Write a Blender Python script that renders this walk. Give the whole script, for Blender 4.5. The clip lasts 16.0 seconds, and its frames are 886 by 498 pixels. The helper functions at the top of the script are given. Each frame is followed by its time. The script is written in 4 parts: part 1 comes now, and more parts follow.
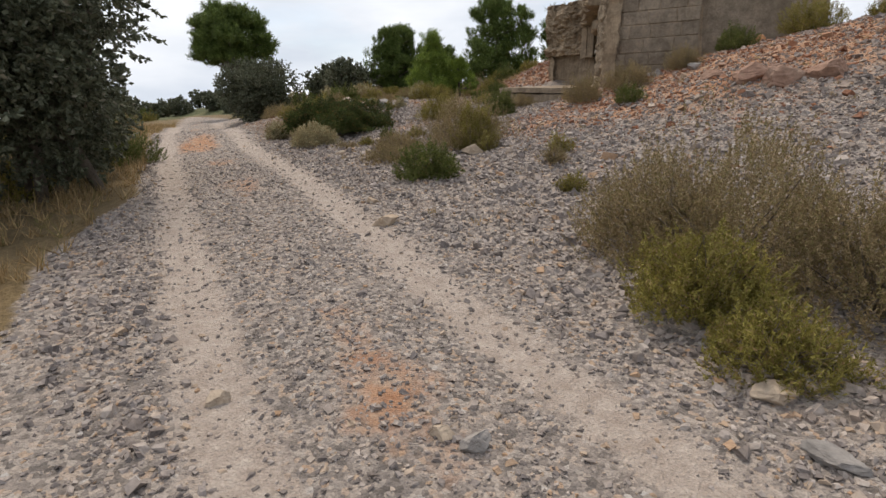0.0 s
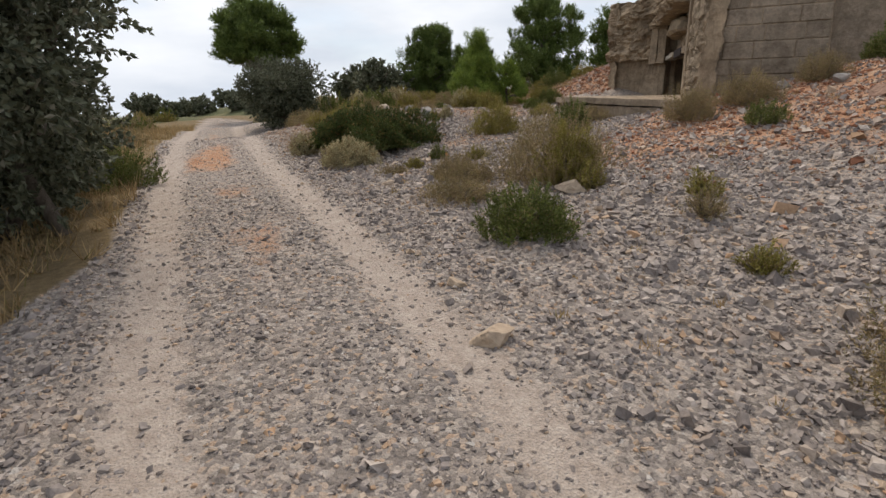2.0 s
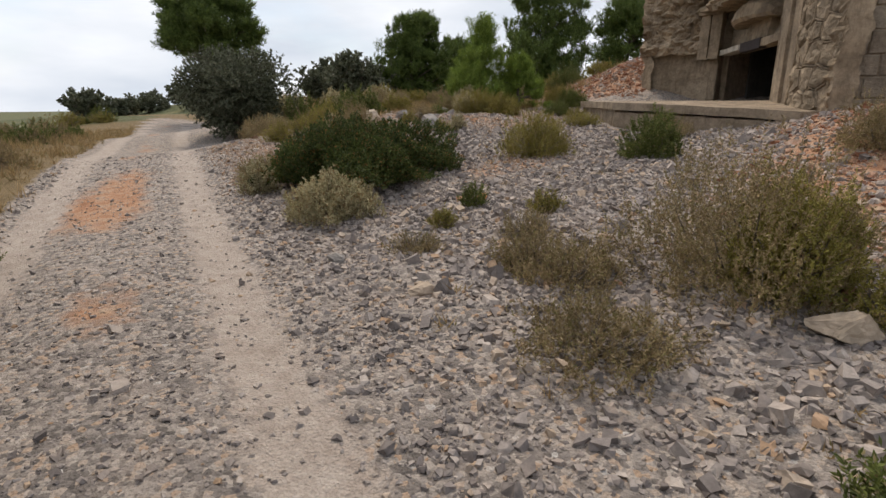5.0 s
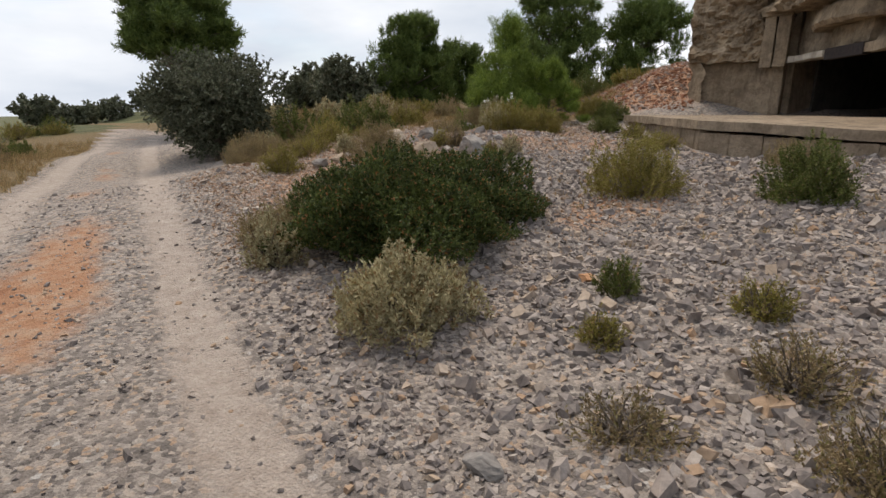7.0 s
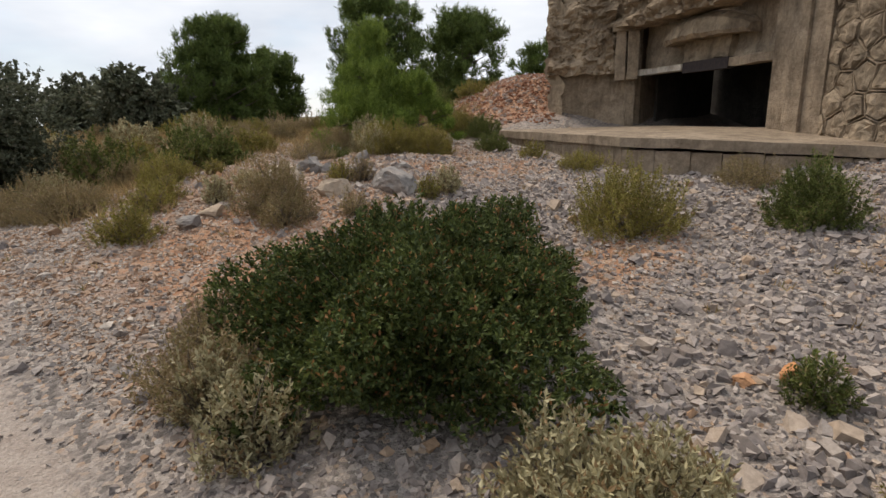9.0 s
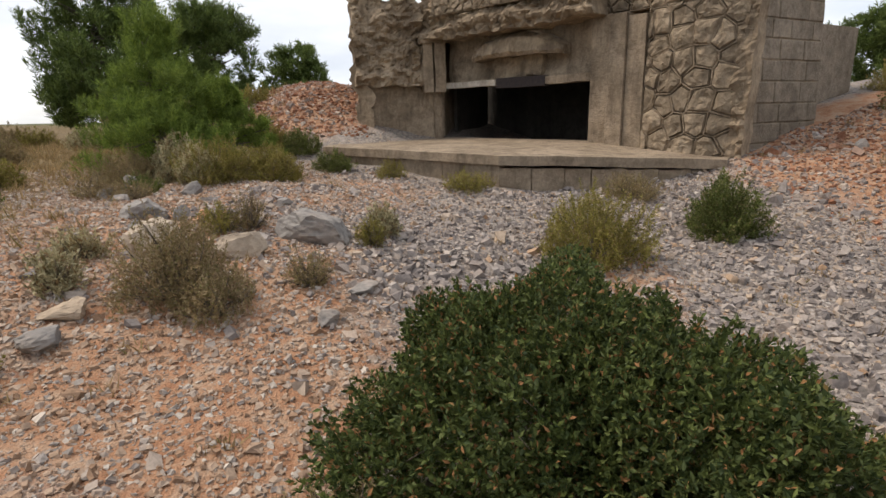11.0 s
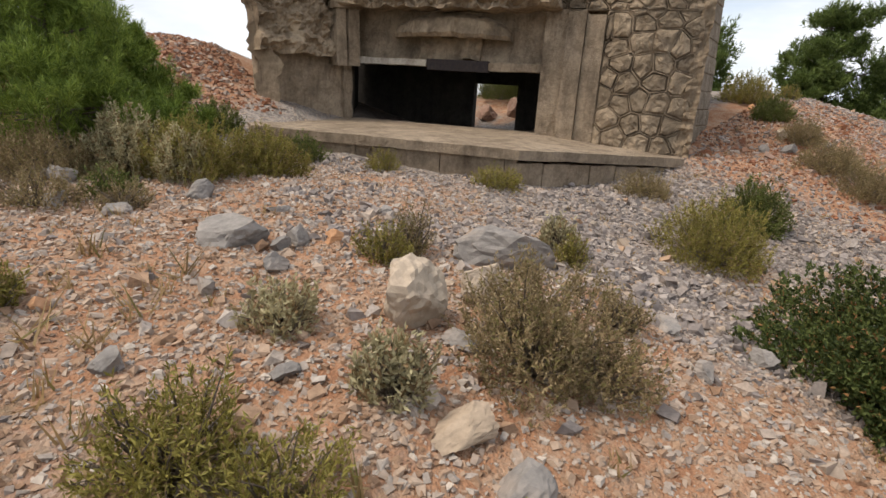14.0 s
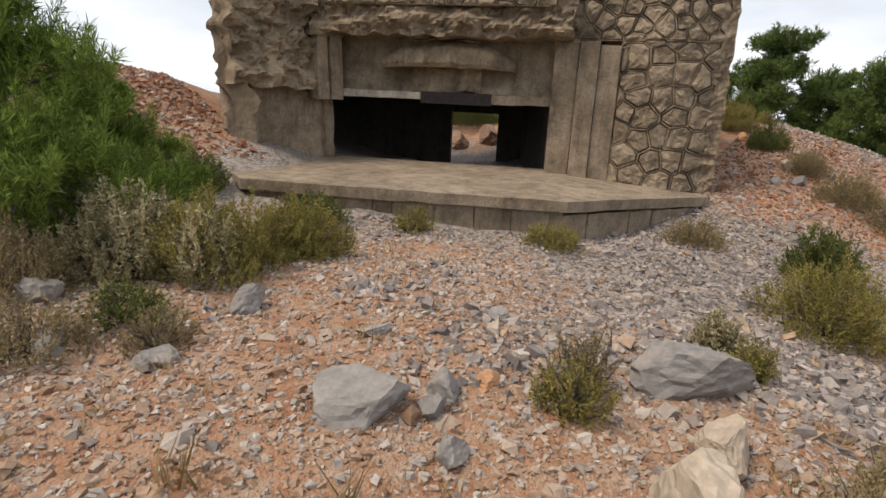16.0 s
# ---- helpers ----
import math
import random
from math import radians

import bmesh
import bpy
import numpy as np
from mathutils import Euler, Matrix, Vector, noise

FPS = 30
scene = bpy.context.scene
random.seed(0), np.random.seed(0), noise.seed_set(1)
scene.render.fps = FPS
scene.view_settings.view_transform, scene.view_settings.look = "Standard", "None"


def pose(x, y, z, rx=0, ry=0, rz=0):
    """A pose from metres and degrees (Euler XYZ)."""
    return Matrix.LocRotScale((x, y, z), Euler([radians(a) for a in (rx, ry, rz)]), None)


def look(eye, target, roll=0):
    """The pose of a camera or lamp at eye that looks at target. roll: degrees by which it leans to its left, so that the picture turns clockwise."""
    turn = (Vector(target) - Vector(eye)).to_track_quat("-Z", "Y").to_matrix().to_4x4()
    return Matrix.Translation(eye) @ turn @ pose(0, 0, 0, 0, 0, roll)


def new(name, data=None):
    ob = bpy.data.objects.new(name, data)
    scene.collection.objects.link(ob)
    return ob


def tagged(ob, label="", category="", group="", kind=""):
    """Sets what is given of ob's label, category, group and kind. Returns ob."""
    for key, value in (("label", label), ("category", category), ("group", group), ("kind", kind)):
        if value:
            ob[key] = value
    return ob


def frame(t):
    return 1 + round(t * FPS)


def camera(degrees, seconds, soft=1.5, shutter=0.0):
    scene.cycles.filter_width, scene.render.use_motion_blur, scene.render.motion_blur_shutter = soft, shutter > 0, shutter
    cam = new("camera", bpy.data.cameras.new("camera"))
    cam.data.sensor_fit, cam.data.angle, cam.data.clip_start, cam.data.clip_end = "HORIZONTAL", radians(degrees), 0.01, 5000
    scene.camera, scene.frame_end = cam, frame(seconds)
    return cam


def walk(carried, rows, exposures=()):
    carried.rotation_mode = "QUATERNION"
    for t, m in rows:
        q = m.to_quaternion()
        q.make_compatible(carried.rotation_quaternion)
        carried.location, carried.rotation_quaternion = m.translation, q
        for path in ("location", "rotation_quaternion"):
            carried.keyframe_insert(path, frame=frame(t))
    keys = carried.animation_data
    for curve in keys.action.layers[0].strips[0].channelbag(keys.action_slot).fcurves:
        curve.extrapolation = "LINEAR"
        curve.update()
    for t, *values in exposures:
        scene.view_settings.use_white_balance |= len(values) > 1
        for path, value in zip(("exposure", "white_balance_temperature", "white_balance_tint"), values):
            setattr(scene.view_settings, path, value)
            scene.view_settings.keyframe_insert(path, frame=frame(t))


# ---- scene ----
cam = camera(78.4, 16.0)
METRES, EYE, TILT, LEAN, TURN = 19.2, 1.5, 3.3, -0.8, 42.0
ROWS = [
    (0.0, 0.0, 0.0, 0.0, -0.72, -18.17, 2.2),
    (0.5, -0.009, 0.031, 0.0029, 0.11, -18.15, 1.74),
    (1.0, -0.0167, 0.0597, 0.0023, 0.74, -18.1, 1.21),
    (1.5, -0.0274, 0.0902, 0.0008, 1.26, -17.93, 1.16),
    (2.0, -0.0375, 0.1195, 0.0037, 1.56, -17.87, 1.17),
    (2.5, -0.0485, 0.148, 0.0052, 1.64, -18.06, 1.08),
    (3.0, -0.0599, 0.1787, 0.0054, 1.66, -18.22, 0.83),
    (3.5, -0.0662, 0.2088, 0.0075, 1.04, -18.36, 0.43),
    (4.0, -0.0705, 0.2417, 0.0055, 0.23, -18.43, 0.46),
    (6.5, -0.1164, 0.3973, 0.008, -4.05, -18.02, 0.57),
    (7.0, -0.1348, 0.4255, 0.0087, -4.67, -17.93, 0.49),
    (7.5, -0.1525, 0.4541, 0.0095, -6.88, -17.65, 0.56),
    (8.0, -0.1685, 0.4824, 0.0107, -12.03, -17.21, 0.6),
    (8.5, -0.1828, 0.5099, 0.0122, -19.2, -17.26, 0.74),
    (9.0, -0.1981, 0.538, 0.0125, -26.82, -17.14, 0.65),
    (9.5, -0.2103, 0.5648, 0.0139, -35.1, -17.12, 0.28),
    (12.0, -0.2699, 0.723, 0.0193, -65.65, -16.68, -2.47),
    (12.5, -0.2762, 0.7569, 0.0161, -69.04, -16.77, -3.47),
    (13.0, -0.2795, 0.7899, 0.0138, -73.78, -17.1, -4.49),
    (13.5, -0.2774, 0.8183, 0.0137, -78.42, -17.64, -5.47),
    (14.0, -0.2744, 0.8451, 0.0145, -82.68, -17.79, -6.65),
    (14.5, -0.2646, 0.8706, 0.0142, -87.15, -17.32, -7.54),
    (15.0, -0.2509, 0.8948, 0.0154, -89.99, -16.53, -7.06),
    (15.5, -0.237, 0.912, 0.0213, -90.62, -16.29, -6.77),
    (16.0, -0.2198, 0.9223, 0.0238, -91.24, -15.58, -6.16),
]
walk(cam, [(t, pose(0, 0, EYE, TILT, LEAN, TURN) @ pose(METRES * x, METRES * y, METRES * z, 90 + pitch, roll, yaw)) for t, x, y, z, yaw, pitch, roll in ROWS],
     exposures=[(0.0, 0.13), (4.0, 0.1), (7.0, 0.1), (9.5, 0.14), (12.5, 0.36), (16.0, 0.20)])

# ---- world, sun, exposure ----
SUN_EL, SUN_AZ = radians(58), radians(300)
world = bpy.data.worlds.new("sky")
scene.world = world
world.use_nodes = True
wn, wl = world.node_tree.nodes, world.node_tree.links
wn.clear()
w_out = wn.new("ShaderNodeOutputWorld")
w_bg = wn.new("ShaderNodeBackground")
w_sky = wn.new("ShaderNodeTexSky")
w_sky.sky_type = "NISHITA"
w_sky.sun_disc = False
w_sky.sun_elevation, w_sky.sun_rotation = SUN_EL, SUN_AZ
w_gain = wn.new("ShaderNodeVectorMath")
w_gain.operation = "SCALE"
w_gain.inputs["Scale"].default_value = 0.11
w_tc = wn.new("ShaderNodeTexCoord")
w_map = wn.new("ShaderNodeMapping")
w_map.inputs["Scale"].default_value = (1.0, 1.0, 3.2)
w_noise = wn.new("ShaderNodeTexNoise")
w_noise.inputs["Scale"].default_value = 1.7
w_noise.inputs["Detail"].default_value = 6
w_noise.inputs["Roughness"].default_value = 0.55
w_ramp = wn.new("ShaderNodeValToRGB")
w_ramp.color_ramp.elements[0].position, w_ramp.color_ramp.elements[0].color = 0.34, (0.35, 0.35, 0.35, 1)
w_ramp.color_ramp.elements[1].position, w_ramp.color_ramp.elements[1].color = 0.52, (1, 1, 1, 1)
w_noise2 = wn.new("ShaderNodeTexNoise")
w_noise2.inputs["Scale"].default_value = 2.6
w_noise2.inputs["Detail"].default_value = 5
w_cloud = wn.new("ShaderNodeValToRGB")
w_cloud.color_ramp.elements[0].position, w_cloud.color_ramp.elements[0].color = 0.30, (0.55, 0.60, 0.68, 1)
w_cloud.color_ramp.elements[1].position, w_cloud.color_ramp.elements[1].color = 0.66, (0.88, 0.89, 0.92, 1)
w_mix = wn.new("ShaderNodeMix")
w_mix.data_type = "RGBA"
wl.new(w_tc.outputs["Generated"], w_map.inputs["Vector"])
wl.new(w_map.outputs["Vector"], w_noise.inputs["Vector"])
wl.new(w_map.outputs["Vector"], w_noise2.inputs["Vector"])
wl.new(w_noise.outputs["Fac"], w_ramp.inputs["Fac"])
wl.new(w_noise2.outputs["Fac"], w_cloud.inputs["Fac"])
wl.new(w_sky.outputs["Color"], w_gain.inputs[0])
wl.new(w_ramp.outputs["Color"], w_mix.inputs["Factor"])
wl.new(w_gain.outputs["Vector"], w_mix.inputs["A"])
wl.new(w_cloud.outputs["Color"], w_mix.inputs["B"])
wl.new(w_mix.outputs["Result"], w_bg.inputs["Color"])
w_bg.inputs["Strength"].default_value = 1.12
wl.new(w_bg.outputs["Background"], w_out.inputs["Surface"])

sun = new("sun", bpy.data.lights.new("sun", "SUN"))
sun.data.energy, sun.data.angle, sun.data.color = 2.6, radians(18), (1.0, 0.875, 0.725)
sun.matrix_world = look((0, 0, 30), (math.sin(SUN_AZ) * -30 / math.tan(SUN_EL), math.cos(SUN_AZ) * -30 / math.tan(SUN_EL), 0))


# ---- materials ----
def nodes_of(name, rough=0.9):
    mat = bpy.data.materials.new(name)
    mat.use_nodes = True
    n, l = mat.node_tree.nodes, mat.node_tree.links
    b = n["Principled BSDF"]
    b.inputs["Roughness"].default_value = rough
    b.inputs["Specular IOR Level"].default_value = 0.25
    return mat, n, l, b


def noise_node(n, l, scale, detail=5.0, rough=0.6, vec=None):
    t = n.new("ShaderNodeTexNoise")
    t.inputs["Scale"].default_value, t.inputs["Detail"].default_value, t.inputs["Roughness"].default_value = scale, detail, rough
    if vec is None:
        vec = n.new("ShaderNodeNewGeometry").outputs["Position"]
    l.new(vec, t.inputs["Vector"])
    return t.outputs["Fac"]


def ramp(n, l, fac, stops):
    r = n.new("ShaderNodeValToRGB")
    els = r.color_ramp.elements
    while len(els) < len(stops):
        els.new(0.5)
    for e, (p, c) in zip(els, stops):
        e.position, e.color = p, (*c, 1) if len(c) == 3 else c
    l.new(fac, r.inputs["Fac"])
    return r.outputs["Color"]


def mixc(n, l, fac, a, b, mode="MIX"):
    m = n.new("ShaderNodeMix")
    m.data_type, m.blend_type = "RGBA", mode
    for sock, v in (("Factor", fac), ("A", a), ("B", b)):
        if isinstance(v, (int, float)):
            m.inputs[sock].default_value = v
        elif isinstance(v, tuple):
            m.inputs[sock].default_value = (*v, 1)
        else:
            l.new(v, m.inputs[sock])
    return m.outputs["Result"]


def bump(n, l, b, height, strength=0.5, dist=0.02):
    u = n.new("ShaderNodeBump")
    u.inputs["Strength"].default_value, u.inputs["Distance"].default_value = strength, dist
    l.new(height, u.inputs["Height"])
    l.new(u.outputs["Normal"], b.inputs["Normal"])


def leaf_material(name, dark, light, dry=None, dry_share=0.0):
    mat, n, l, b = nodes_of(name, 0.62)
    rnd = n.new("ShaderNodeNewGeometry").outputs["Random Per Island"]
    stops = [(0.0, dark), (1.0 - dry_share - 0.02, light)]
    if dry:
        stops += [(1.0 - dry_share, dry), (1.0, dry)]
    base = ramp(n, l, rnd, stops)
    big = noise_node(n, l, 3.0, 3)
    tone = ramp(n, l, big, [(0.3, (0.72, 0.72, 0.72)), (0.7, (1.2, 1.2, 1.2))])
    col = mixc(n, l, 1.0, base, tone, "MULTIPLY")
    l.new(col, b.inputs["Base Color"])
    t = n.new("ShaderNodeBsdfTranslucent")
    l.new(col, t.inputs["Color"])
    m = n.new("ShaderNodeMixShader")
    m.inputs["Fac"].default_value = 0.22
    l.new(b.outputs["BSDF"], m.inputs[1])
    l.new(t.outputs["BSDF"], m.inputs[2])
    l.new(m.outputs["Shader"], n["Material Output"].inputs["Surface"])
    return mat


def rock_material(name, stops, island=True, fine=28.0):
    mat, n, l, b = nodes_of(name, 0.92)
    if island:
        rnd = n.new("ShaderNodeNewGeometry").outputs["Random Per Island"]
    else:
        rnd = n.new("ShaderNodeObjectInfo").outputs["Random"]
    base = ramp(n, l, rnd, stops)
    g = noise_node(n, l, fine, 7, 0.7)
    tone = ramp(n, l, g, [(0.25, (0.62, 0.61, 0.60)), (0.75, (1.3, 1.29, 1.27))])
    col = mixc(n, l, 1.0, base, tone, "MULTIPLY")
    dust = ramp(n, l, noise_node(n, l, 3.5, 4), [(0.5, (0, 0, 0)), (0.75, (0.5, 0.5, 0.5))])
    col = mixc(n, l, dust, col, (0.40, 0.31, 0.24))
    l.new(col, b.inputs["Base Color"])
    bump(n, l, b, g, 0.6, 0.012)
    return mat


def concrete_material(name, a, c, stain=(0.10, 0.075, 0.055), amount=0.6, fine=22.0, variety=0.0):
    mat, n, l, b = nodes_of(name, 0.93)
    geo = n.new("ShaderNodeNewGeometry").outputs["Position"]
    big = noise_node(n, l, 1.3, 6, 0.62, geo)
    col = ramp(n, l, big, [(0.32, a), (0.68, c)])
    mp = n.new("ShaderNodeMapping")
    mp.inputs["Scale"].default_value = (2.4, 2.4, 0.55)
    l.new(geo, mp.inputs["Vector"])
    streak = ramp(n, l, noise_node(n, l, 2.2, 7, 0.7, mp.outputs["Vector"]), [(0.48, (0, 0, 0)), (0.72, (amount, amount, amount))])
    col = mixc(n, l, streak, col, stain)
    mott = ramp(n, l, noise_node(n, l, 4.6, 7, 0.7, geo), [(0.30, (0.60, 0.58, 0.56)), (0.52, (1.0, 1.0, 1.0)), (0.72, (1.28, 1.26, 1.22))])
    col = mixc(n, l, 1.0, col, mott, "MULTIPLY")
    g = noise_node(n, l, fine, 8, 0.72, geo)
    col = mixc(n, l, 1.0, col, ramp(n, l, g, [(0.25, (0.70, 0.69, 0.68)), (0.75, (1.22, 1.22, 1.20))]), "MULTIPLY")
    if variety:
        rnd = n.new("ShaderNodeObjectInfo").outputs["Random"]
        col = mixc(n, l, 1.0, col, ramp(n, l, rnd, [(0.0, (1 - variety,) * 3), (1.0, (1 + variety,) * 3)]), "MULTIPLY")
    l.new(col, b.inputs["Base Color"])
    pits = n.new("ShaderNodeMath")
    pits.operation = "ADD"
    l.new(g, pits.inputs[0])
    l.new(noise_node(n, l, 6.0, 6, 0.6, geo), pits.inputs[1])
    bump(n, l, b, pits.outputs[0], 0.9, 0.03)
    return mat


def ground_material():
    mat, n, l, b = nodes_of("stony_ground", 0.95)
    geo = n.new("ShaderNodeNewGeometry").outputs["Position"]

    def att(name):
        a = n.new("ShaderNodeAttribute")
        a.attribute_name = name
        return a.outputs["Fac"]

    def broken(name, scale, lo=0.35, hi=0.65):
        add = n.new("ShaderNodeMath")
        add.operation = "MULTIPLY_ADD"
        l.new(noise_node(n, l, scale, 7, 0.7, geo), add.inputs[0])
        add.inputs[1].default_value = 0.9
        l.new(att(name), add.inputs[2])
        return ramp(n, l, add.outputs[0], [(lo + 0.42, (0, 0, 0)), (hi + 0.42, (1, 1, 1))])

    fine = noise_node(n, l, 55, 6, 0.75, geo)
    v = n.new("ShaderNodeTexVoronoi")
    v.inputs["Scale"].default_value = 34
    l.new(geo, v.inputs["Vector"])
    v2 = n.new("ShaderNodeTexVoronoi")
    v2.inputs["Scale"].default_value = 75
    l.new(geo, v2.inputs["Vector"])
    sep = n.new("ShaderNodeSeparateColor")
    l.new(v.outputs["Color"], sep.inputs["Color"])
    gravel = ramp(n, l, sep.outputs["Red"], [(0.0, (0.105, 0.092, 0.084)), (0.45, (0.21, 0.183, 0.167)), (0.8, (0.36, 0.318, 0.28)), (0.93, (0.36, 0.25, 0.17)), (1.0, (0.42, 0.40, 0.38))])
    dust = ramp(n, l, noise_node(n, l, 9, 6, 0.7, geo), [(0.3, (0.30, 0.243, 0.203)), (0.7, (0.445, 0.385, 0.335))])
    soil = ramp(n, l, noise_node(n, l, 6, 7, 0.7, geo), [(0.3, (0.26, 0.115, 0.06)), (0.48, (0.37, 0.205, 0.12)), (0.66, (0.41, 0.295, 0.21))])
    grass = ramp(n, l, noise_node(n, l, 14, 7, 0.75, geo), [(0.3, (0.09, 0.065, 0.032)), (0.55, (0.185, 0.132, 0.066)), (0.75, (0.28, 0.205, 0.12))])
    scrub = ramp(n, l, noise_node(n, l, 0.35, 8, 0.7, geo), [(0.35, (0.045, 0.06, 0.025)), (0.6, (0.12, 0.115, 0.05)), (0.75, (0.20, 0.17, 0.09))])
    col = mixc(n, l, ramp(n, l, noise_node(n, l, 4.5, 6, 0.7, geo), [(0.45, (0.05, 0.05, 0.05)), (0.66, (0.6, 0.6, 0.6))]), gravel, dust)
    col = mixc(n, l, broken("soil", 2.4), col, soil)
    col = mixc(n, l, broken("rut", 5.5), col, dust)
    col = mixc(n, l, broken("grass", 3.0), col, grass)
    col = mixc(n, l, broken("far", 0.5), col, scrub)
    col = mixc(n, l, 1.0, col, ramp(n, l, fine, [(0.25, (0.72, 0.71, 0.70)), (0.75, (1.25, 1.25, 1.25))]), "MULTIPLY")
    l.new(col, b.inputs["Base Color"])
    h = n.new("ShaderNodeMath")
    h.operation = "MULTIPLY_ADD"
    l.new(v.outputs["Distance"], h.inputs[0])
    h.inputs[1].default_value = -0.8
    l.new(v2.outputs["Distance"], h.inputs[2])
    h2 = n.new("ShaderNodeMath")
    h2.operation = "ADD"
    l.new(h.outputs[0], h2.inputs[0])
    l.new(fine, h2.inputs[1])
    bump(n, l, b, h2.outputs[0], 0.8, 0.014)
    return mat


GREY = [(0.0, (0.15, 0.130, 0.123)), (0.3, (0.205, 0.178, 0.167)), (0.6, (0.285, 0.250, 0.232)), (0.85, (0.40, 0.350, 0.315)), (0.95, (0.37, 0.285, 0.21)), (1.0, (0.37, 0.24, 0.15))]
MAT_GROUND = ground_material()
MAT_GRAVEL = rock_material("grey_gravel", GREY)
MAT_TANGRAVEL = rock_material("tan_gravel", [(0.0, (0.22, 0.135, 0.085)), (0.25, (0.34, 0.225, 0.15)), (0.5, (0.39, 0.295, 0.225)), (0.8, (0.31, 0.275, 0.25)), (1.0, (0.50, 0.44, 0.38))])
MAT_REDSTONE = rock_material("reddish_gravel", [(0.0, (0.17, 0.075, 0.045)), (0.3, (0.28, 0.125, 0.07)), (0.55, (0.34, 0.19, 0.12)), (0.7, (0.22, 0.18, 0.16)), (0.85, (0.32, 0.25, 0.21)), (1.0, (0.45, 0.38, 0.32))])
MAT_GREYROCK = rock_material("grey_limestone", [(0.0, (0.19, 0.177, 0.168)), (1.0, (0.29, 0.268, 0.25))], False, 14)
MAT_TANROCK = rock_material("tan_limestone", [(0.0, (0.36, 0.28, 0.205)), (1.0, (0.45, 0.375, 0.295))], False, 14)
MAT_ORANGEROCK = rock_material("orange_stone", [(0.0, (0.48, 0.23, 0.10)), (1.0, (0.52, 0.30, 0.17))], False, 14)
MAT_REDROCK = rock_material("red_brown_rock", [(0.0, (0.26, 0.16, 0.12)), (1.0, (0.34, 0.22, 0.16))], False, 12)
MAT_CONCRETE = concrete_material("weathered_concrete", (0.235, 0.180, 0.126), (0.40, 0.315, 0.23), amount=0.75)
MAT_SLAB = concrete_material("apron_concrete", (0.235, 0.182, 0.13), (0.37, 0.295, 0.22), amount=0.55)
MAT_ROUGH = concrete_material("rough_render", (0.185, 0.137, 0.092), (0.41, 0.32, 0.225), amount=0.85, fine=9)
MAT_STONE = concrete_material("sculpted_stone", (0.20, 0.155, 0.108), (0.36, 0.285, 0.205), amount=0.7, fine=14, variety=0.14)
MAT_MORTAR = concrete_material("mortar_rib", (0.22, 0.168, 0.117), (0.35, 0.275, 0.2), amount=0.5, fine=16)
MAT_BLOCK = concrete_material("wall_block", (0.20, 0.16, 0.12), (0.29, 0.238, 0.185), amount=0.35, variety=0.1)
MAT_PALE = concrete_material("pale_lintel", (0.42, 0.375, 0.32), (0.52, 0.47, 0.41), amount=0.4)
# concrete darkened to stand for the unlit room's shade
MAT_DARKROOM = concrete_material("shaded_interior", (0.055, 0.05, 0.047), (0.10, 0.09, 0.08), stain=(0.03, 0.028, 0.026))
MAT_BARK = concrete_material("grey_bark", (0.10, 0.08, 0.065), (0.20, 0.17, 0.14), stain=(0.06, 0.05, 0.04), fine=30)
MAT_TWIG = concrete_material("dry_twig", (0.13, 0.10, 0.075), (0.24, 0.20, 0.16), stain=(0.08, 0.06, 0.05), fine=60)
mat_steel, _n, _l, _b = nodes_of("dark_steel", 0.7)
_b.inputs["Metallic"].default_value = 0.3
_l.new(ramp(_n, _l, noise_node(_n, _l, 18, 6), [(0.3, (0.025, 0.022, 0.025)), (0.7, (0.06, 0.045, 0.04))]), _b.inputs["Base Color"])
LEAF = {
    "mastic": leaf_material("mastic_leaf", (0.025, 0.042, 0.012), (0.125, 0.150, 0.040), (0.30, 0.15, 0.06), 0.05),
    "oak": leaf_material("holm_oak_leaf", (0.050, 0.058, 0.034), (0.175, 0.185, 0.120), (0.20, 0.19, 0.14), 0.06),
    "broom": leaf_material("yellow_green_leaf", (0.130, 0.115, 0.026), (0.34, 0.295, 0.075), (0.30, 0.21, 0.10), 0.12),
    "green": leaf_material("mid_green_leaf", (0.060, 0.078, 0.020), (0.165, 0.185, 0.045), (0.24, 0.19, 0.09), 0.08),
    "dry": leaf_material("dry_brown_leaf", (0.175, 0.125, 0.065), (0.38, 0.290, 0.16), (0.21, 0.185, 0.07), 0.2),
    "cistus": leaf_material("silvery_leaf", (0.27, 0.235, 0.125), (0.50, 0.445, 0.27), (0.27, 0.18, 0.09), 0.15),
    "pine": leaf_material("pine_needle", (0.050, 0.078, 0.018), (0.155, 0.205, 0.050)),
    "young_pine": leaf_material("young_pine_needle", (0.075, 0.118, 0.018), (0.25, 0.325, 0.058)),
    "grass": leaf_material("dry_grass_blade", (0.23, 0.150, 0.065), (0.46, 0.33, 0.17), (0.19, 0.165, 0.06), 0.12),
}


# ---- mesh helpers ----
def mesh_ob(name, verts, faces, mat, parent=None, smooth=False):
    me = bpy.data.meshes.new(name)
    me.from_pydata([tuple(v) for v in verts], [], faces)
    me.materials.append(mat)
    me.polygons.foreach_set("use_smooth", [smooth] * len(me.polygons))
    me.update()
    ob = new(name, me)
    ob.parent = parent
    return ob


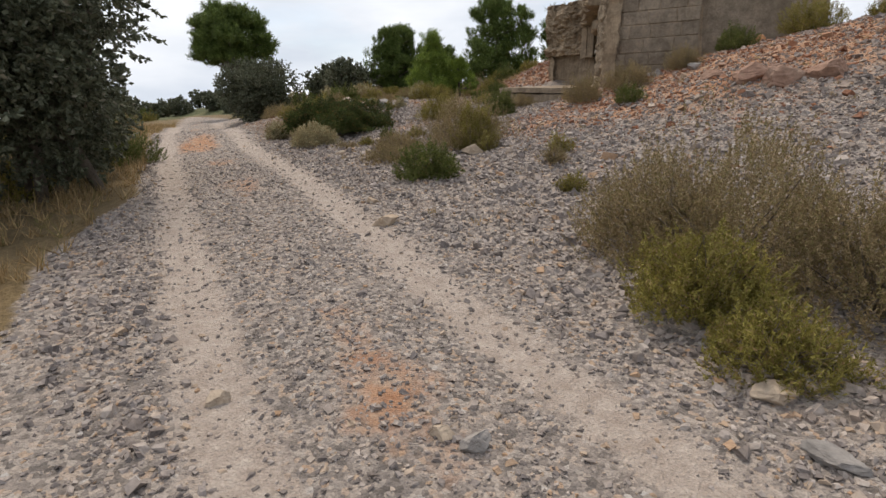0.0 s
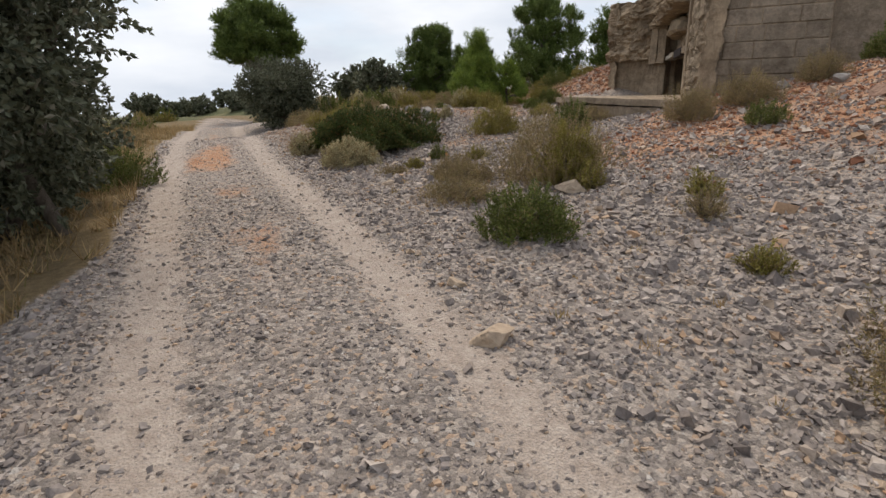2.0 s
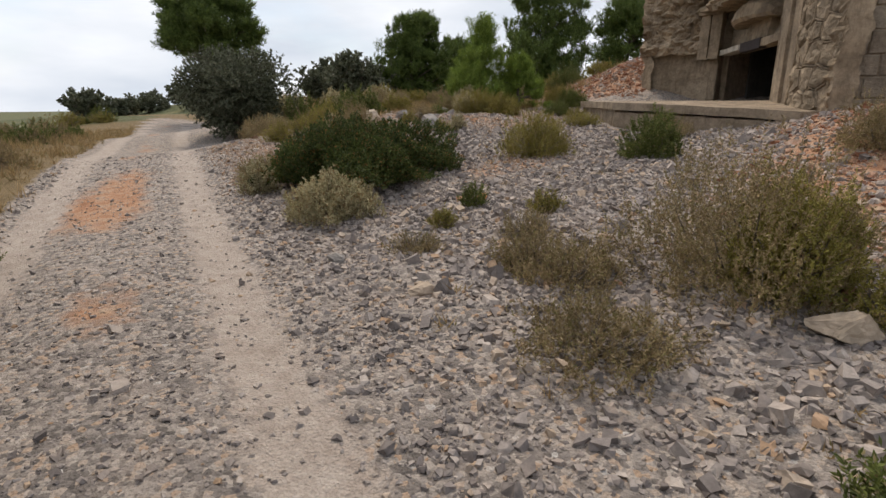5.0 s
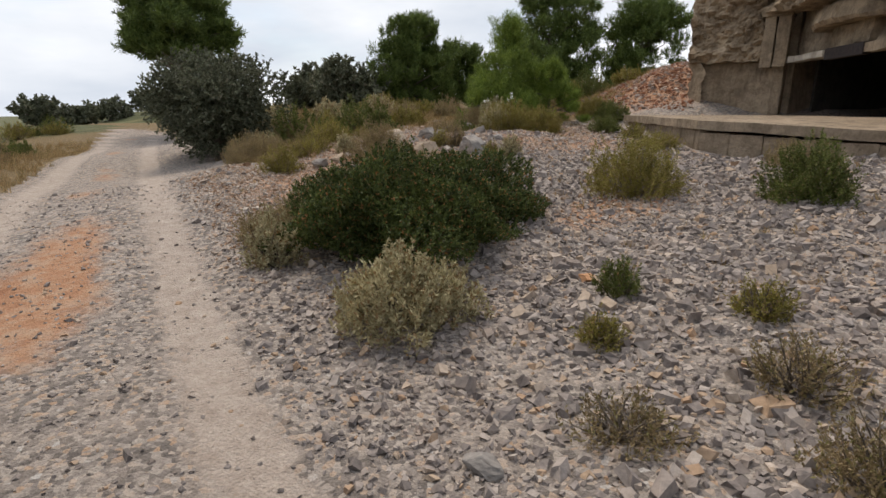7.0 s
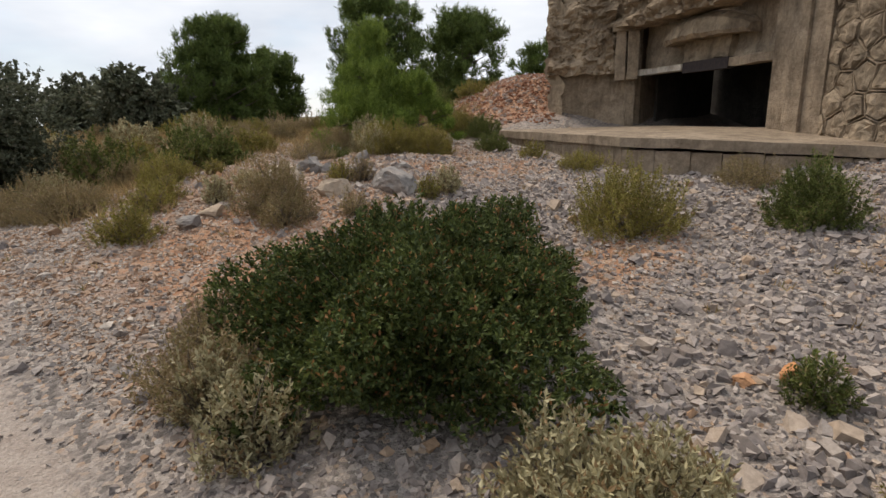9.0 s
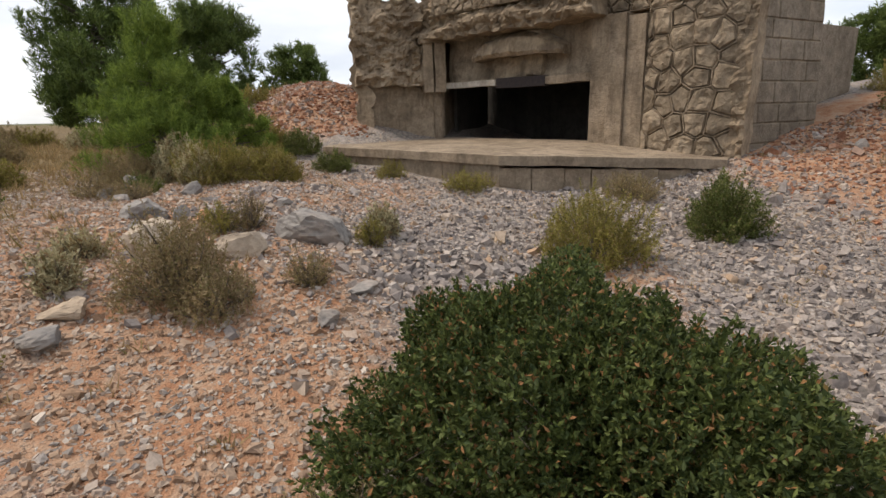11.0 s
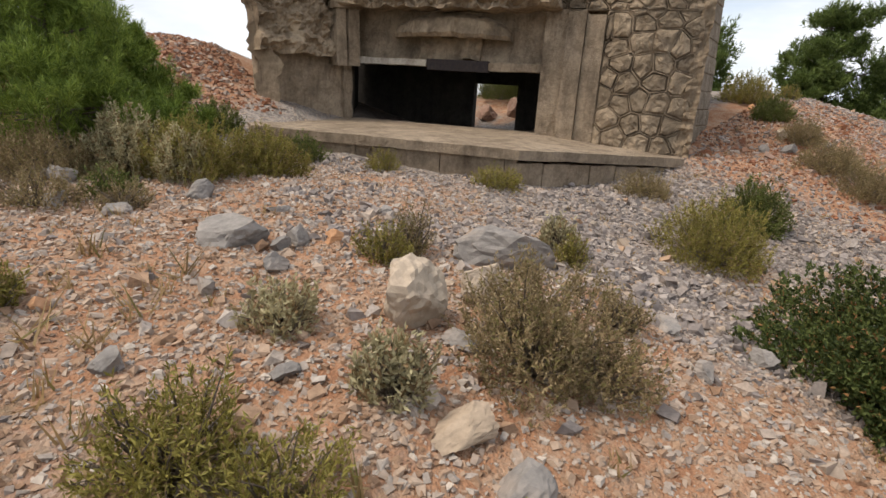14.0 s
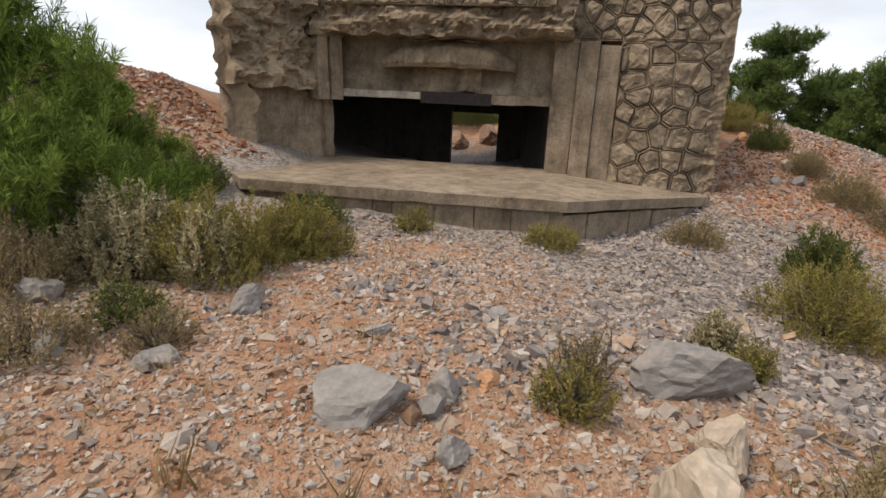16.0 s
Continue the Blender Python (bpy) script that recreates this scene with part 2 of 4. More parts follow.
def fast_mesh(name, verts, faces, mat, parent=None):
    """verts (n, 3) and faces (m, k) as arrays."""
    verts, faces = np.asarray(verts, np.float32), np.asarray(faces, np.int32)
    me = bpy.data.meshes.new(name)
    me.vertices.add(len(verts))
    me.vertices.foreach_set("co", verts.ravel())
    k = faces.shape[1]
    me.loops.add(faces.size)
    me.loops.foreach_set("vertex_index", faces.ravel())
    me.polygons.add(len(faces))
    me.polygons.foreach_set("loop_start", np.arange(0, faces.size, k, dtype=np.int32))
    me.polygons.foreach_set("loop_total", np.full(len(faces), k, np.int32))
    me.materials.append(mat)
    me.polygons.foreach_set("use_smooth", np.zeros(len(faces), bool))
    me.update(calc_edges=True)
    me.validate()
    ob = new(name, me)
    ob.parent = parent
    return ob


def empty(name, at, label, category, group="", kind=""):
    ob = new(name)
    ob.matrix_basis = Matrix.Translation(at)
    return tagged(ob, label, category, group, kind)


def smooth01(a, b, v):
    t = np.clip((v - a) / (b - a), 0, 1)
    return t * t * (3 - 2 * t)


# ---- the lie of the land ----
HUMPS = [
    (-0.04, 0.2, -0.1, -0.71, 0.46, 0.3, -0.21), (-0.33, 0.04, -0.04, 0.63, -0.05, -0.42, 0.23), (-0.43, 0.3, -0.33, 0.13, 0.11, 0.36, 1.48),
    (0.07, 0.05, 0.04, -0.14, 0.13, -0.47, 0.22), (-0.04, 0.05, 0.02, 0.41, 0.87, -0.48, 0.32), (-0.08, -0.14, -0.24, 0.34, 0.77, 0.71, 0.94),
    (0.0, 0.06, 0.12, 0.84, 0.5, 0.24, 0.25)]


def lie(x, y):
    """The height of the ground."""
    x, y = np.asarray(x, float), np.asarray(y, float)
    r = np.hypot(x + 9, y - 9)
    k = np.minimum(1, 26 / np.maximum(r, 1e-6))
    cx, cy = -9 + (x + 9) * k, 9 + (y - 9) * k
    z = 0.114 - 0.035 * cx + 0.047 * cy
    for i, row in enumerate(HUMPS):
        for j, w in enumerate(row):
            z = z + w * np.exp(-((x + 18 - 3.6 * i) ** 2 + (y - 3.6 * j) ** 2) / 18)
    side = (y - track(x)) * 0.93
    z = z - 0.5 * smooth01(-2.5, -9, side) - 5 * smooth01(-9, -60, side)
    near = 1 - smooth01(14, 24, r)
    lump = np.zeros_like(z)
    for a, b, f, p in ((1.0, 0.3, 2.1, 0.4), (-0.4, 1.0, 2.9, 1.1), (0.7, 0.8, 5.3, 2.2), (-0.9, 0.5, 7.7, 0.2), (0.2, -1.0, 11.0, 3.0)):
        lump = lump + np.sin(f * (a * x + b * y) + p + 0.8 * np.sin(1.3 * f * (b * x - a * y))) / f
    ruts = np.exp(-((np.abs(side) - 0.78) / 0.27) ** 2)
    z = z - 0.035 * ruts * near + near * 0.06 * lump * (0.25 + 0.75 * smooth01(1.0, 2.0, np.abs(side)))
    z = z + 0.3 * blob(x, y, -11.75, 19.9, 1.5, 1.5) - 0.9 * smooth01(13.6, 17.5, y) * smooth01(-2.0, 0.5, x)
    z = z - 0.9 * smooth01(-19.5, -28, x) * (1 - smooth01(3, 7, side))
    return z - 60 * smooth01(28, 560, r)


def track(x):
    x = np.maximum(x, -40)
    return 1.0 - 0.36 * x + 0.0025 * x * x


def land(x, y):
    return float(lie(x, y))


def blob(x, y, cx, cy, sx, sy, turn=0.0):
    c, s = math.cos(radians(turn)), math.sin(radians(turn))
    u, v = (x - cx) * c + (y - cy) * s, -(x - cx) * s + (y - cy) * c
    return np.exp(-(u / sx) ** 2 - (v / sy) ** 2)


def soil_at(x, y):
    d = (y - track(x)) * 0.93
    s = 0.72 * blob(x, y, -2.2, 11.8, 2.8, 1.6) + 1.3 * blob(x, y, -4.3, 12.1, 1.6, 1.2) + 0.75 * blob(x, y, -5.2, 9.6, 1.3, 1.6)
    s = s + 0.8 * blob(x, y, -9.4, 9.9, 0.9, 0.45, 60) + 0.55 * blob(x, y, -12.6, 9.3, 0.9, 1.7, -25) + 1.2 * blob(x, y, -12.0, 20.0, 2.2, 2.4)
    s = s + 0.5 * blob(x, y, -13.9, 12.0, 1.7, 2.4) + 0.45 * blob(x, y, -11.9, 8.6, 0.8, 0.6) + 0.7 * blob(x, y, -1.5, 19.5, 3, 3)
    s = s + 0.42 * blob(x, y, -12.0, 5.2, 1.5, 0.7, -20) + 0.40 * np.exp(-(d / 0.4) ** 2) * (0.72 + 0.4 * np.sin(1.9 * x + 1.3 * np.sin(0.8 * x)))
    s = s + 0.28 * blob(x, y, -13.4, 11.0, 2.2, 3.0) + 0.62 * blob(x, y, -11.6, 13.4, 1.7, 1.1, -30) + 0.3 * blob(x, y, -2.6, 9.2, 2.6, 1.5) + 0.5 * blob(x, y, -3.3, 11.2, 2.2, 1.5)
    return s


def left_edge(x):
    """How far left of its middle the track's stony part reaches."""
    return -1.1 - 0.65 * smooth01(-7.5, -5.0, x)


def grass_at(x, y):
    d = (y - track(x)) * 0.93
    g = 1.0 * smooth01(0.1, -0.35, d - left_edge(x))
    g = g + 0.8 * smooth01(1.9, 3.2, d) * smooth01(-13.5, -16.5, x) + 0.7 * smooth01(14.6, 17, y) * smooth01(-12.0, -13.5, x)
    return g


def build_ground():
    def axis(lo, hi, step, reach):
        core = np.arange(lo, hi, step)
        out, d, p = [], step, 0.0
        while p < reach:
            d *= 1.22
            p += d
            out.append(p)
        out = np.array(out)
        return np.concatenate([(lo - out)[::-1], core, core[-1] + out])
    xs, ys = axis(-25, 4, 0.11, 4200), axis(-2, 21, 0.11, 4200)
    X, Y = np.meshgrid(xs, ys)
    Z = lie(X, Y)
    d = (Y - track(X)) * 0.93
    rut = np.exp(-((np.abs(d) - 0.78) / 0.27) ** 2)
    nx, ny = len(xs), len(ys)
    idx = np.arange(nx * ny).reshape(ny, nx)
    faces = np.stack([idx[:-1, :-1], idx[:-1, 1:], idx[1:, 1:], idx[1:, :-1]], -1).reshape(-1, 4)
    ob = fast_mesh("ground", np.stack([X, Y, Z], -1).reshape(-1, 3), faces, MAT_GROUND)
    ob.data.polygons.foreach_set("use_smooth", [True] * len(faces))
    far = smooth01(20, 32, np.hypot(X + 9, Y - 9)) * (np.abs(d) > 1.3)
    for name, val in (("rut", 0.72 * rut * (X > -40)), ("soil", soil_at(X, Y)), ("grass", grass_at(X, Y)), ("far", far)):
        a = ob.data.attributes.new(name, "FLOAT", "POINT")
        a.data.foreach_set("value", np.clip(val, 0, 1).astype(np.float32).ravel())
    tagged(ob, "stony ground with a pale rutted gravel track and red soil", "ground", kind="structure")


build_ground()


# ---- loose stones ----
def stone_shapes(rng, count):
    """Angular broken stones: a lopsided block each, 12 triangles."""
    base = np.array([(x, y, z) for x in (-1, 1) for y in (-1, 1) for z in (-1, 1)], float) * 0.72
    tri = np.array([(0, 1, 3), (0, 3, 2), (4, 6, 7), (4, 7, 5), (0, 4, 5), (0, 5, 1), (2, 3, 7), (2, 7, 6), (0, 2, 6), (0, 6, 4), (1, 5, 7), (1, 7, 3)])
    out = []
    for _ in range(count):
        v = base + rng.uniform(-0.42, 0.42, (8, 3))
        v[:, :2] *= 1 - 0.38 * rng.uniform(0, 1) * (v[:, 2:3] > 0)
        v[:, :2] += rng.normal(0, 0.18, 2) * (v[:, 2:3] > 0)
        out.append(v)
    return np.array(out), tri


def turns(rng, n, tilt):
    a, b, c = rng.uniform(0, 2 * np.pi, n), rng.normal(0, tilt, n), rng.normal(0, tilt, n)
    z, o = np.zeros(n), np.ones(n)
    rz = np.array([[np.cos(a), -np.sin(a), z], [np.sin(a), np.cos(a), z], [z, z, o]]).transpose(2, 0, 1)
    rx = np.array([[o, z, z], [z, np.cos(b), -np.sin(b)], [z, np.sin(b), np.cos(b)]]).transpose(2, 0, 1)
    ry = np.array([[np.cos(c), z, np.sin(c)], [z, o, z], [-np.sin(c), z, np.cos(c)]]).transpose(2, 0, 1)
    return rx @ ry @ rz


def scatter_stones(name, label, mat, seed, n, box, keep, size, flat=0.55, sink=0.25):
    rng = np.random.default_rng(seed)
    x, y = rng.uniform(box[0], box[2], n), rng.uniform(box[1], box[3], n)
    ok = rng.uniform(0, 1, n) < keep(x, y)
    x, y = x[ok], y[ok]
    n = len(x)
    shapes, tri = stone_shapes(rng, 60)
    s = size[0] * np.exp(rng.normal(0, size[1], n))
    s = np.minimum(s, size[0] * 2.6)
    v = shapes[rng.integers(0, 60, n)] * np.stack([s, s * rng.uniform(0.6, 0.9, n), s * rng.uniform(0.7, 1.2, n) * flat], -1)[:, None, :]
    v = np.einsum("nij,nkj->nki", turns(rng, n, 0.36), v)
    z = lie(x, y) + s * flat * (0.5 - sink) + 0.25 * s * (rng.uniform(0, 1, n) - 0.45)
    v = v + np.stack([x, y, z], -1)[:, None, :]
    k = shapes.shape[1]
    f = (tri[None] + (np.arange(n) * k)[:, None, None]).reshape(-1, 3)
    return tagged(fast_mesh(name, v.reshape(-1, 3), f, mat), label, "gravel", kind="stuff")


def off_track(x, y):
    return (y - track(x)) * 0.93


def in_bunker(x, y):
    return (x > np.where(y > 17.3, -10.5, -11.5)) & (y > 13.0) & (x + 0.55 * y > -3.0) & (y > 13.2 - (x + 9.5) * 1.25)


def rubble_keep(x, y):
    d = off_track(x, y)
    bare = np.clip(blob(x, y, -11.6, 13.4, 1.7, 1.1, -30) + blob(x, y, -12.6, 12.4, 1.0, 0.8), 0, 1)
    k = smooth01(0.9, 1.5, d) * (1 - 0.93 * bare) * (1 - 0.85 * np.clip(soil_at(x, y), 0, 1)) * (1 - 0.92 * smooth01(-10.7, -12.2, x) * (1 - 0.85 * blob(x, y, -11.9, 11.2, 0.9, 1.5, 20)))
    patch = 0.55 + 0.45 * np.sin(1.7 * x + 1.1 * np.sin(1.9 * y)) * np.sin(1.3 * y + 0.7 * np.sin(2.3 * x))
    k = k * (0.72 + 0.38 * patch)
    left = 0.6 * smooth01(-0.9, -1.2, d) * smooth01(-0.2, 0.1, d - left_edge(x))
    return np.where(in_bunker(x, y), 0, k + left)


def track_keep(x, y):
    d = np.abs(off_track(x, y))
    e = off_track(x, y) - left_edge(x)
    return (1 - smooth01(1.2, 1.9, d)) * (1 - 0.72 * np.exp(-((d - 0.78) / 0.26) ** 2)) * smooth01(-0.15, 0.1, e) * (0.22 + 0.78 * smooth01(-10.5, -5, x))


def heap_keep(x, y):
    heap = blob(x, y, -12.35, 11.75, 0.75, 0.5, -20) + 0.9 * blob(x, y, -11.2, 10.3, 0.9, 0.6, -50) + 0.8 * blob(x, y, -12.1, 12.9, 0.8, 0.35)
    return np.where(heap > 0.25, 0.75 * heap, 0)


def red_keep(x, y):
    return np.where(in_bunker(x, y), 0, np.clip(soil_at(x, y), 0, 1) * smooth01(0.8, 1.4, off_track(x, y)) + 0.9 * smooth01(-10.9, -12.2, x) * smooth01(1.0, 1.6, off_track(x, y)) * (y < 16))


def loose_keep(x, y):
    """Away from the track the rubble is coarser."""
    return rubble_keep(x, y) * smooth01(1.5, 2.7, off_track(x, y))


scatter_stones("rubble", "angular grey limestone rubble beside the track", MAT_GRAVEL, 1, 150000, (-15.5, 0.5, 2.5, 16), rubble_keep, (0.0175, 0.42), 0.66, 0.3)
scatter_stones("broken_stones", "angular grey limestone pieces among the rubble", MAT_GRAVEL, 9, 30000, (-15.2, 1.5, 2.5, 15.5), loose_keep, (0.029, 0.36), 0.66, 0.3)
scatter_stones("coarse_rubble", "larger grey limestone pieces among the rubble", MAT_GRAVEL, 2, 4200, (-15.0, 1.5, 2.5, 15), loose_keep, (0.044, 0.36), 0.62, 0.32)
scatter_stones("track_gravel", "small grey gravel pressed into the track", MAT_GRAVEL, 3, 150000, (-16, -1.5, 2.5, 8.5), track_keep, (0.0105, 0.45), 0.5, 0.32)
scatter_stones("track_stones", "scattered stones lying on the track", MAT_GRAVEL, 4, 3800, (-16, -1.5, 2.5, 8.5), track_keep, (0.021, 0.36), 0.55)
scatter_stones("tan_gravel", "fine tan and grey gravel on bare soil", MAT_TANGRAVEL, 5, 215000, (-16, 2, -6.6, 16), red_keep, (0.0108, 0.55))
scatter_stones("tan_stones", "tan and grey stones on bare soil", MAT_TANGRAVEL, 6, 6500, (-16, 2, -6.6, 16), red_keep, (0.024, 0.45))
scatter_stones("grey_heap", "heap of grey broken stones below the apron", MAT_GRAVEL, 10, 9000, (-14.5, 9, -9.5, 13.5), heap_keep, (0.028, 0.42), 0.66, 0.25)
scatter_stones("red_gravel", "rust-red gravel on the spoil mound", MAT_REDSTONE, 7, 46000, (-6.6, 6, 3, 16), red_keep, (0.017, 0.5))
scatter_stones("spoil_gravel", "rust-red gravel on the spoil mound behind the bunker", MAT_REDSTONE, 11, 15000, (-14.5, 17.3, -9, 23), red_keep, (0.026, 0.5))
scatter_stones("red_stones", "rust-red stones on the spoil mounds", MAT_REDSTONE, 8, 9000, (-15, 6, 3, 23), lambda x, y: red_keep(x, y) * ((x > -6.6) | (y > 17.3)), (0.036, 0.45))


def rock(x, y, sx, sy, sz, mat, label, seed, turn=0.0, sink=0.25, name="rock"):
    rng = random.Random(seed)
    bm = bmesh.new()
    bmesh.ops.create_icosphere(bm, subdivisions=4, radius=1)
    cuts = [(Vector((rng.gauss(0, 1), rng.gauss(0, 1), rng.gauss(0, 0.8))).normalized(), rng.uniform(0.42, 0.74)) for _ in range(15)]
    off = Vector((seed * 3.1, seed * 1.7, 0))
    for v in bm.verts:
        p = v.co.copy()
        for nrm, dist in cuts:
            over = p.dot(nrm) - dist
            if over > 0:
                p -= nrm * over
        p *= 1.25 + 0.05 * noise.noise(p * 2.2 + off) + 0.11 * noise.noise(p * 5 + off) + 0.07 * noise.noise(p * 12 + off) + 0.035 * noise.noise(p * 26 + off)
        v.co = Vector((p.x * sx, p.y * sy, p.z * sz))
    me = bpy.data.meshes.new(name)
    bm.to_mesh(me)
    bm.free()
    me.materials.append(mat)
    ob = new(name, me)
    ob.matrix_basis = pose(x, y, land(x, y) + sz * (0.75 - sink * 1.5), rng.uniform(-8, 8), rng.uniform(-8, 8), turn)
    return tagged(ob, label, "rock", "rocks on the slope")


# ---- plants ----
def leaf_mesh(name, at, way, length, width, mat, parent, rng, fold=0.25):
    """Leaves: a folded lozenge each, from its foot along its way."""
    n = len(at)
    way = way / np.linalg.norm(way, axis=1, keepdims=True)
    r = rng.normal(0, 1, (n, 3))
    side = np.cross(way, r)
    side /= np.linalg.norm(side, axis=1, keepdims=True) + 1e-9
    up = np.cross(side, way)
    L = (length * rng.uniform(0.7, 1.3, n))[:, None]
    w = (width * rng.uniform(0.7, 1.25, n))[:, None] * 0.5
    mid = at + way * L * 0.5 + up * w * fold
    v = np.stack([at, mid + side * w, at + way * L - up * w * fold, mid - side * w], 1).reshape(-1, 3)
    return fast_mesh(name, v, np.arange(4 * n).reshape(n, 4), mat, parent)


def tubes(name, paths, radii, mat, parent, sides=4):
    """Tapered stems along paths, (m, 3) each."""
    vs, fs = [], []
    for path, (r0, r1) in zip(paths, radii):
        path = np.asarray(path, float)
        m = len(path)
        base = len(vs)
        for i, p in enumerate(path):
            t = path[min(i + 1, m - 1)] - path[max(i - 1, 0)]
            t = t / (np.linalg.norm(t) + 1e-9)
            a = np.cross(t, (0.3, 0.9, 0.2))
            a /= np.linalg.norm(a) + 1e-9
            b = np.cross(t, a)
            r = r0 + (r1 - r0) * i / (m - 1)
            for k in range(sides):
                ang = 2 * math.pi * k / sides
                vs.append(p + (a * math.cos(ang) + b * math.sin(ang)) * r)
        for i in range(m - 1):
            for k in range(sides):
                fs.append((base + i * sides + k, base + i * sides + (k + 1) % sides, base + (i + 1) * sides + (k + 1) % sides, base + (i + 1) * sides + k))
        fs.append(tuple(base + (m - 1) * sides + k for k in range(sides)))
    return mesh_ob(name, vs, fs, mat, parent, True)


def bend(p0, p1, rng, wob=0.12, n=5):
    p0, p1 = np.asarray(p0, float), np.asarray(p1, float)
    t = np.linspace(0, 1, n)[:, None]
    d = np.linalg.norm(p1 - p0)
    mid = rng.normal(0, wob * d, 3)
    return p0 + (p1 - p0) * t + mid * (np.sin(np.pi * t) * 0.6)


SHRUB = {  # leaf length, width, leaves a sprig, sprig length, upright share, sprigs a cubic metre, shell bias
    "mastic": (0.034, 0.017, 14, 0.085, 0.1, 6000, 0.5),
    "oak": (0.052, 0.034, 14, 0.20, 0.2, 260, 0.5),
    "broom": (0.027, 0.0078, 24, 0.15, 0.6, 4200, 0.5),
    "green": (0.028, 0.0100, 22, 0.13, 0.45, 4200, 0.5),
    "dry": (0.022, 0.0078, 20, 0.15, 0.6, 4000, 0.55),
    "cistus": (0.034, 0.0145, 15, 0.12, 0.9, 3600, 0.6),
}


def sprigs(rng, centre, way, kind, n_leaf, length):
    n = len(centre)
    t = rng.uniform(0, 1, (n, n_leaf))
    at = centre[:, None, :] + way[:, None, :] * (t * length)[..., None]
    lw = way[:, None, :] * rng.uniform(0.3, 1.1, (n, n_leaf, 1)) + rng.normal(0, 0.5, (n, n_leaf, 3))
    return at.reshape(-1, 3), lw.reshape(-1, 3)


def shrub(kind, x, y, w, h, label, seed, depth=None, name="shrub", category="shrub", thick=1.0, group="", cap=1150, coarse=1.05):
    rng = np.random.default_rng(seed)
    depth = depth or w
    z0 = land(x, y)
    thing = empty(name, (x, y, z0 - 0.03), label, category, group)
    L, W, n_leaf, sl, upright, dens, shell = SHRUB[kind]
    vol = 2.0 * w * depth * h / 4
    n = int(min(max(vol * dens * thick, 120), cap * max(1, w * h)))
    u = rng.normal(0, 1, (n, 3))
    u[:, 2] = np.abs(u[:, 2])
    u /= np.linalg.norm(u, axis=1, keepdims=True)
    r = rng.uniform(0, 1, n) ** (1 / (2.0 + 4 * shell))
    ph = rng.uniform(0, 6.28, 4)
    az = np.arctan2(u[:, 1], u[:, 0])
    lump = 1 + 0.14 * np.sin(3 * az + ph[0] + 2 * u[:, 2]) + 0.13 * np.sin(5 * az + ph[1] - 4 * u[:, 2]) + 0.10 * np.sin(9 * az + ph[2] + 7 * u[:, 2])
    r = r * lump * 0.9
    c = u * r[:, None] * (w / 2, depth / 2, h * 0.9)
    c[:, 2] = np.maximum(c[:, 2], 0.02) + 0.03
    way = u * (1 - 0.6 * upright) + np.array((0, 0, 0.35 + upright)) + rng.normal(0, 0.28, (n, 3))
    way /= np.linalg.norm(way, axis=1, keepdims=True)
    c = c - way * sl * 0.6
    c[:, 2] = np.maximum(c[:, 2], 0.0)
    at, lw = sprigs(rng, c, way, kind, n_leaf, sl)
    leaf_mesh("foliage", at, lw, L * coarse, W * coarse, LEAF[kind], thing, rng)
    k = min(n, 46 if kind in ("dry", "cistus", "broom") else 30)
    pick = rng.integers(0, n, k)
    paths = [bend((rng.normal(0, 0.03), rng.normal(0, 0.03), 0), c[i] + way[i] * sl, rng, 0.1) for i in pick]
    tubes("twigwork", paths, [(0.008 + 0.004 * h, 0.0015)] * k, MAT_TWIG, thing, 3)
    return thing


def grass_patch(label, seed, n, box, keep, height):
    rng = np.random.default_rng(seed)
    x, y = rng.uniform(box[0], box[2], n), rng.uniform(box[1], box[3], n)
    ok = rng.uniform(0, 1, n) < keep(x, y)
    x, y = x[ok], y[ok]
    m = 16
    n = len(x)
    at = np.stack([x, y, lie(x, y) - 0.01], -1)[:, None, :] + rng.normal(0, 0.035, (n, m, 3)) * (1, 1, 0)
    way = rng.normal(0, 0.45, (n, m, 3)) + (0, 0, 1.0)
    way[..., 2] = np.abs(way[..., 2])
    sc = np.repeat(rng.uniform(0.5, 1.4, n), m)
    at, way = at.reshape(-1, 3), way.reshape(-1, 3)
    way /= np.linalg.norm(way, axis=1, keepdims=True)
    side = np.cross(way, rng.normal(0, 1, way.shape))
    side /= np.linalg.norm(side, axis=1, keepdims=True)
    Lh = (height * sc * rng.uniform(0.6, 1.2, len(at)))[:, None]
    v = np.stack([at - side * 0.006, at + side * 0.006, at + way * Lh + (0, 0, -0.02)], 1).reshape(-1, 3)
    tagged(fast_mesh("dry_grass", v, np.arange(3 * len(at)).reshape(-1, 3), LEAF["grass"]), label, "grass", kind="stuff")


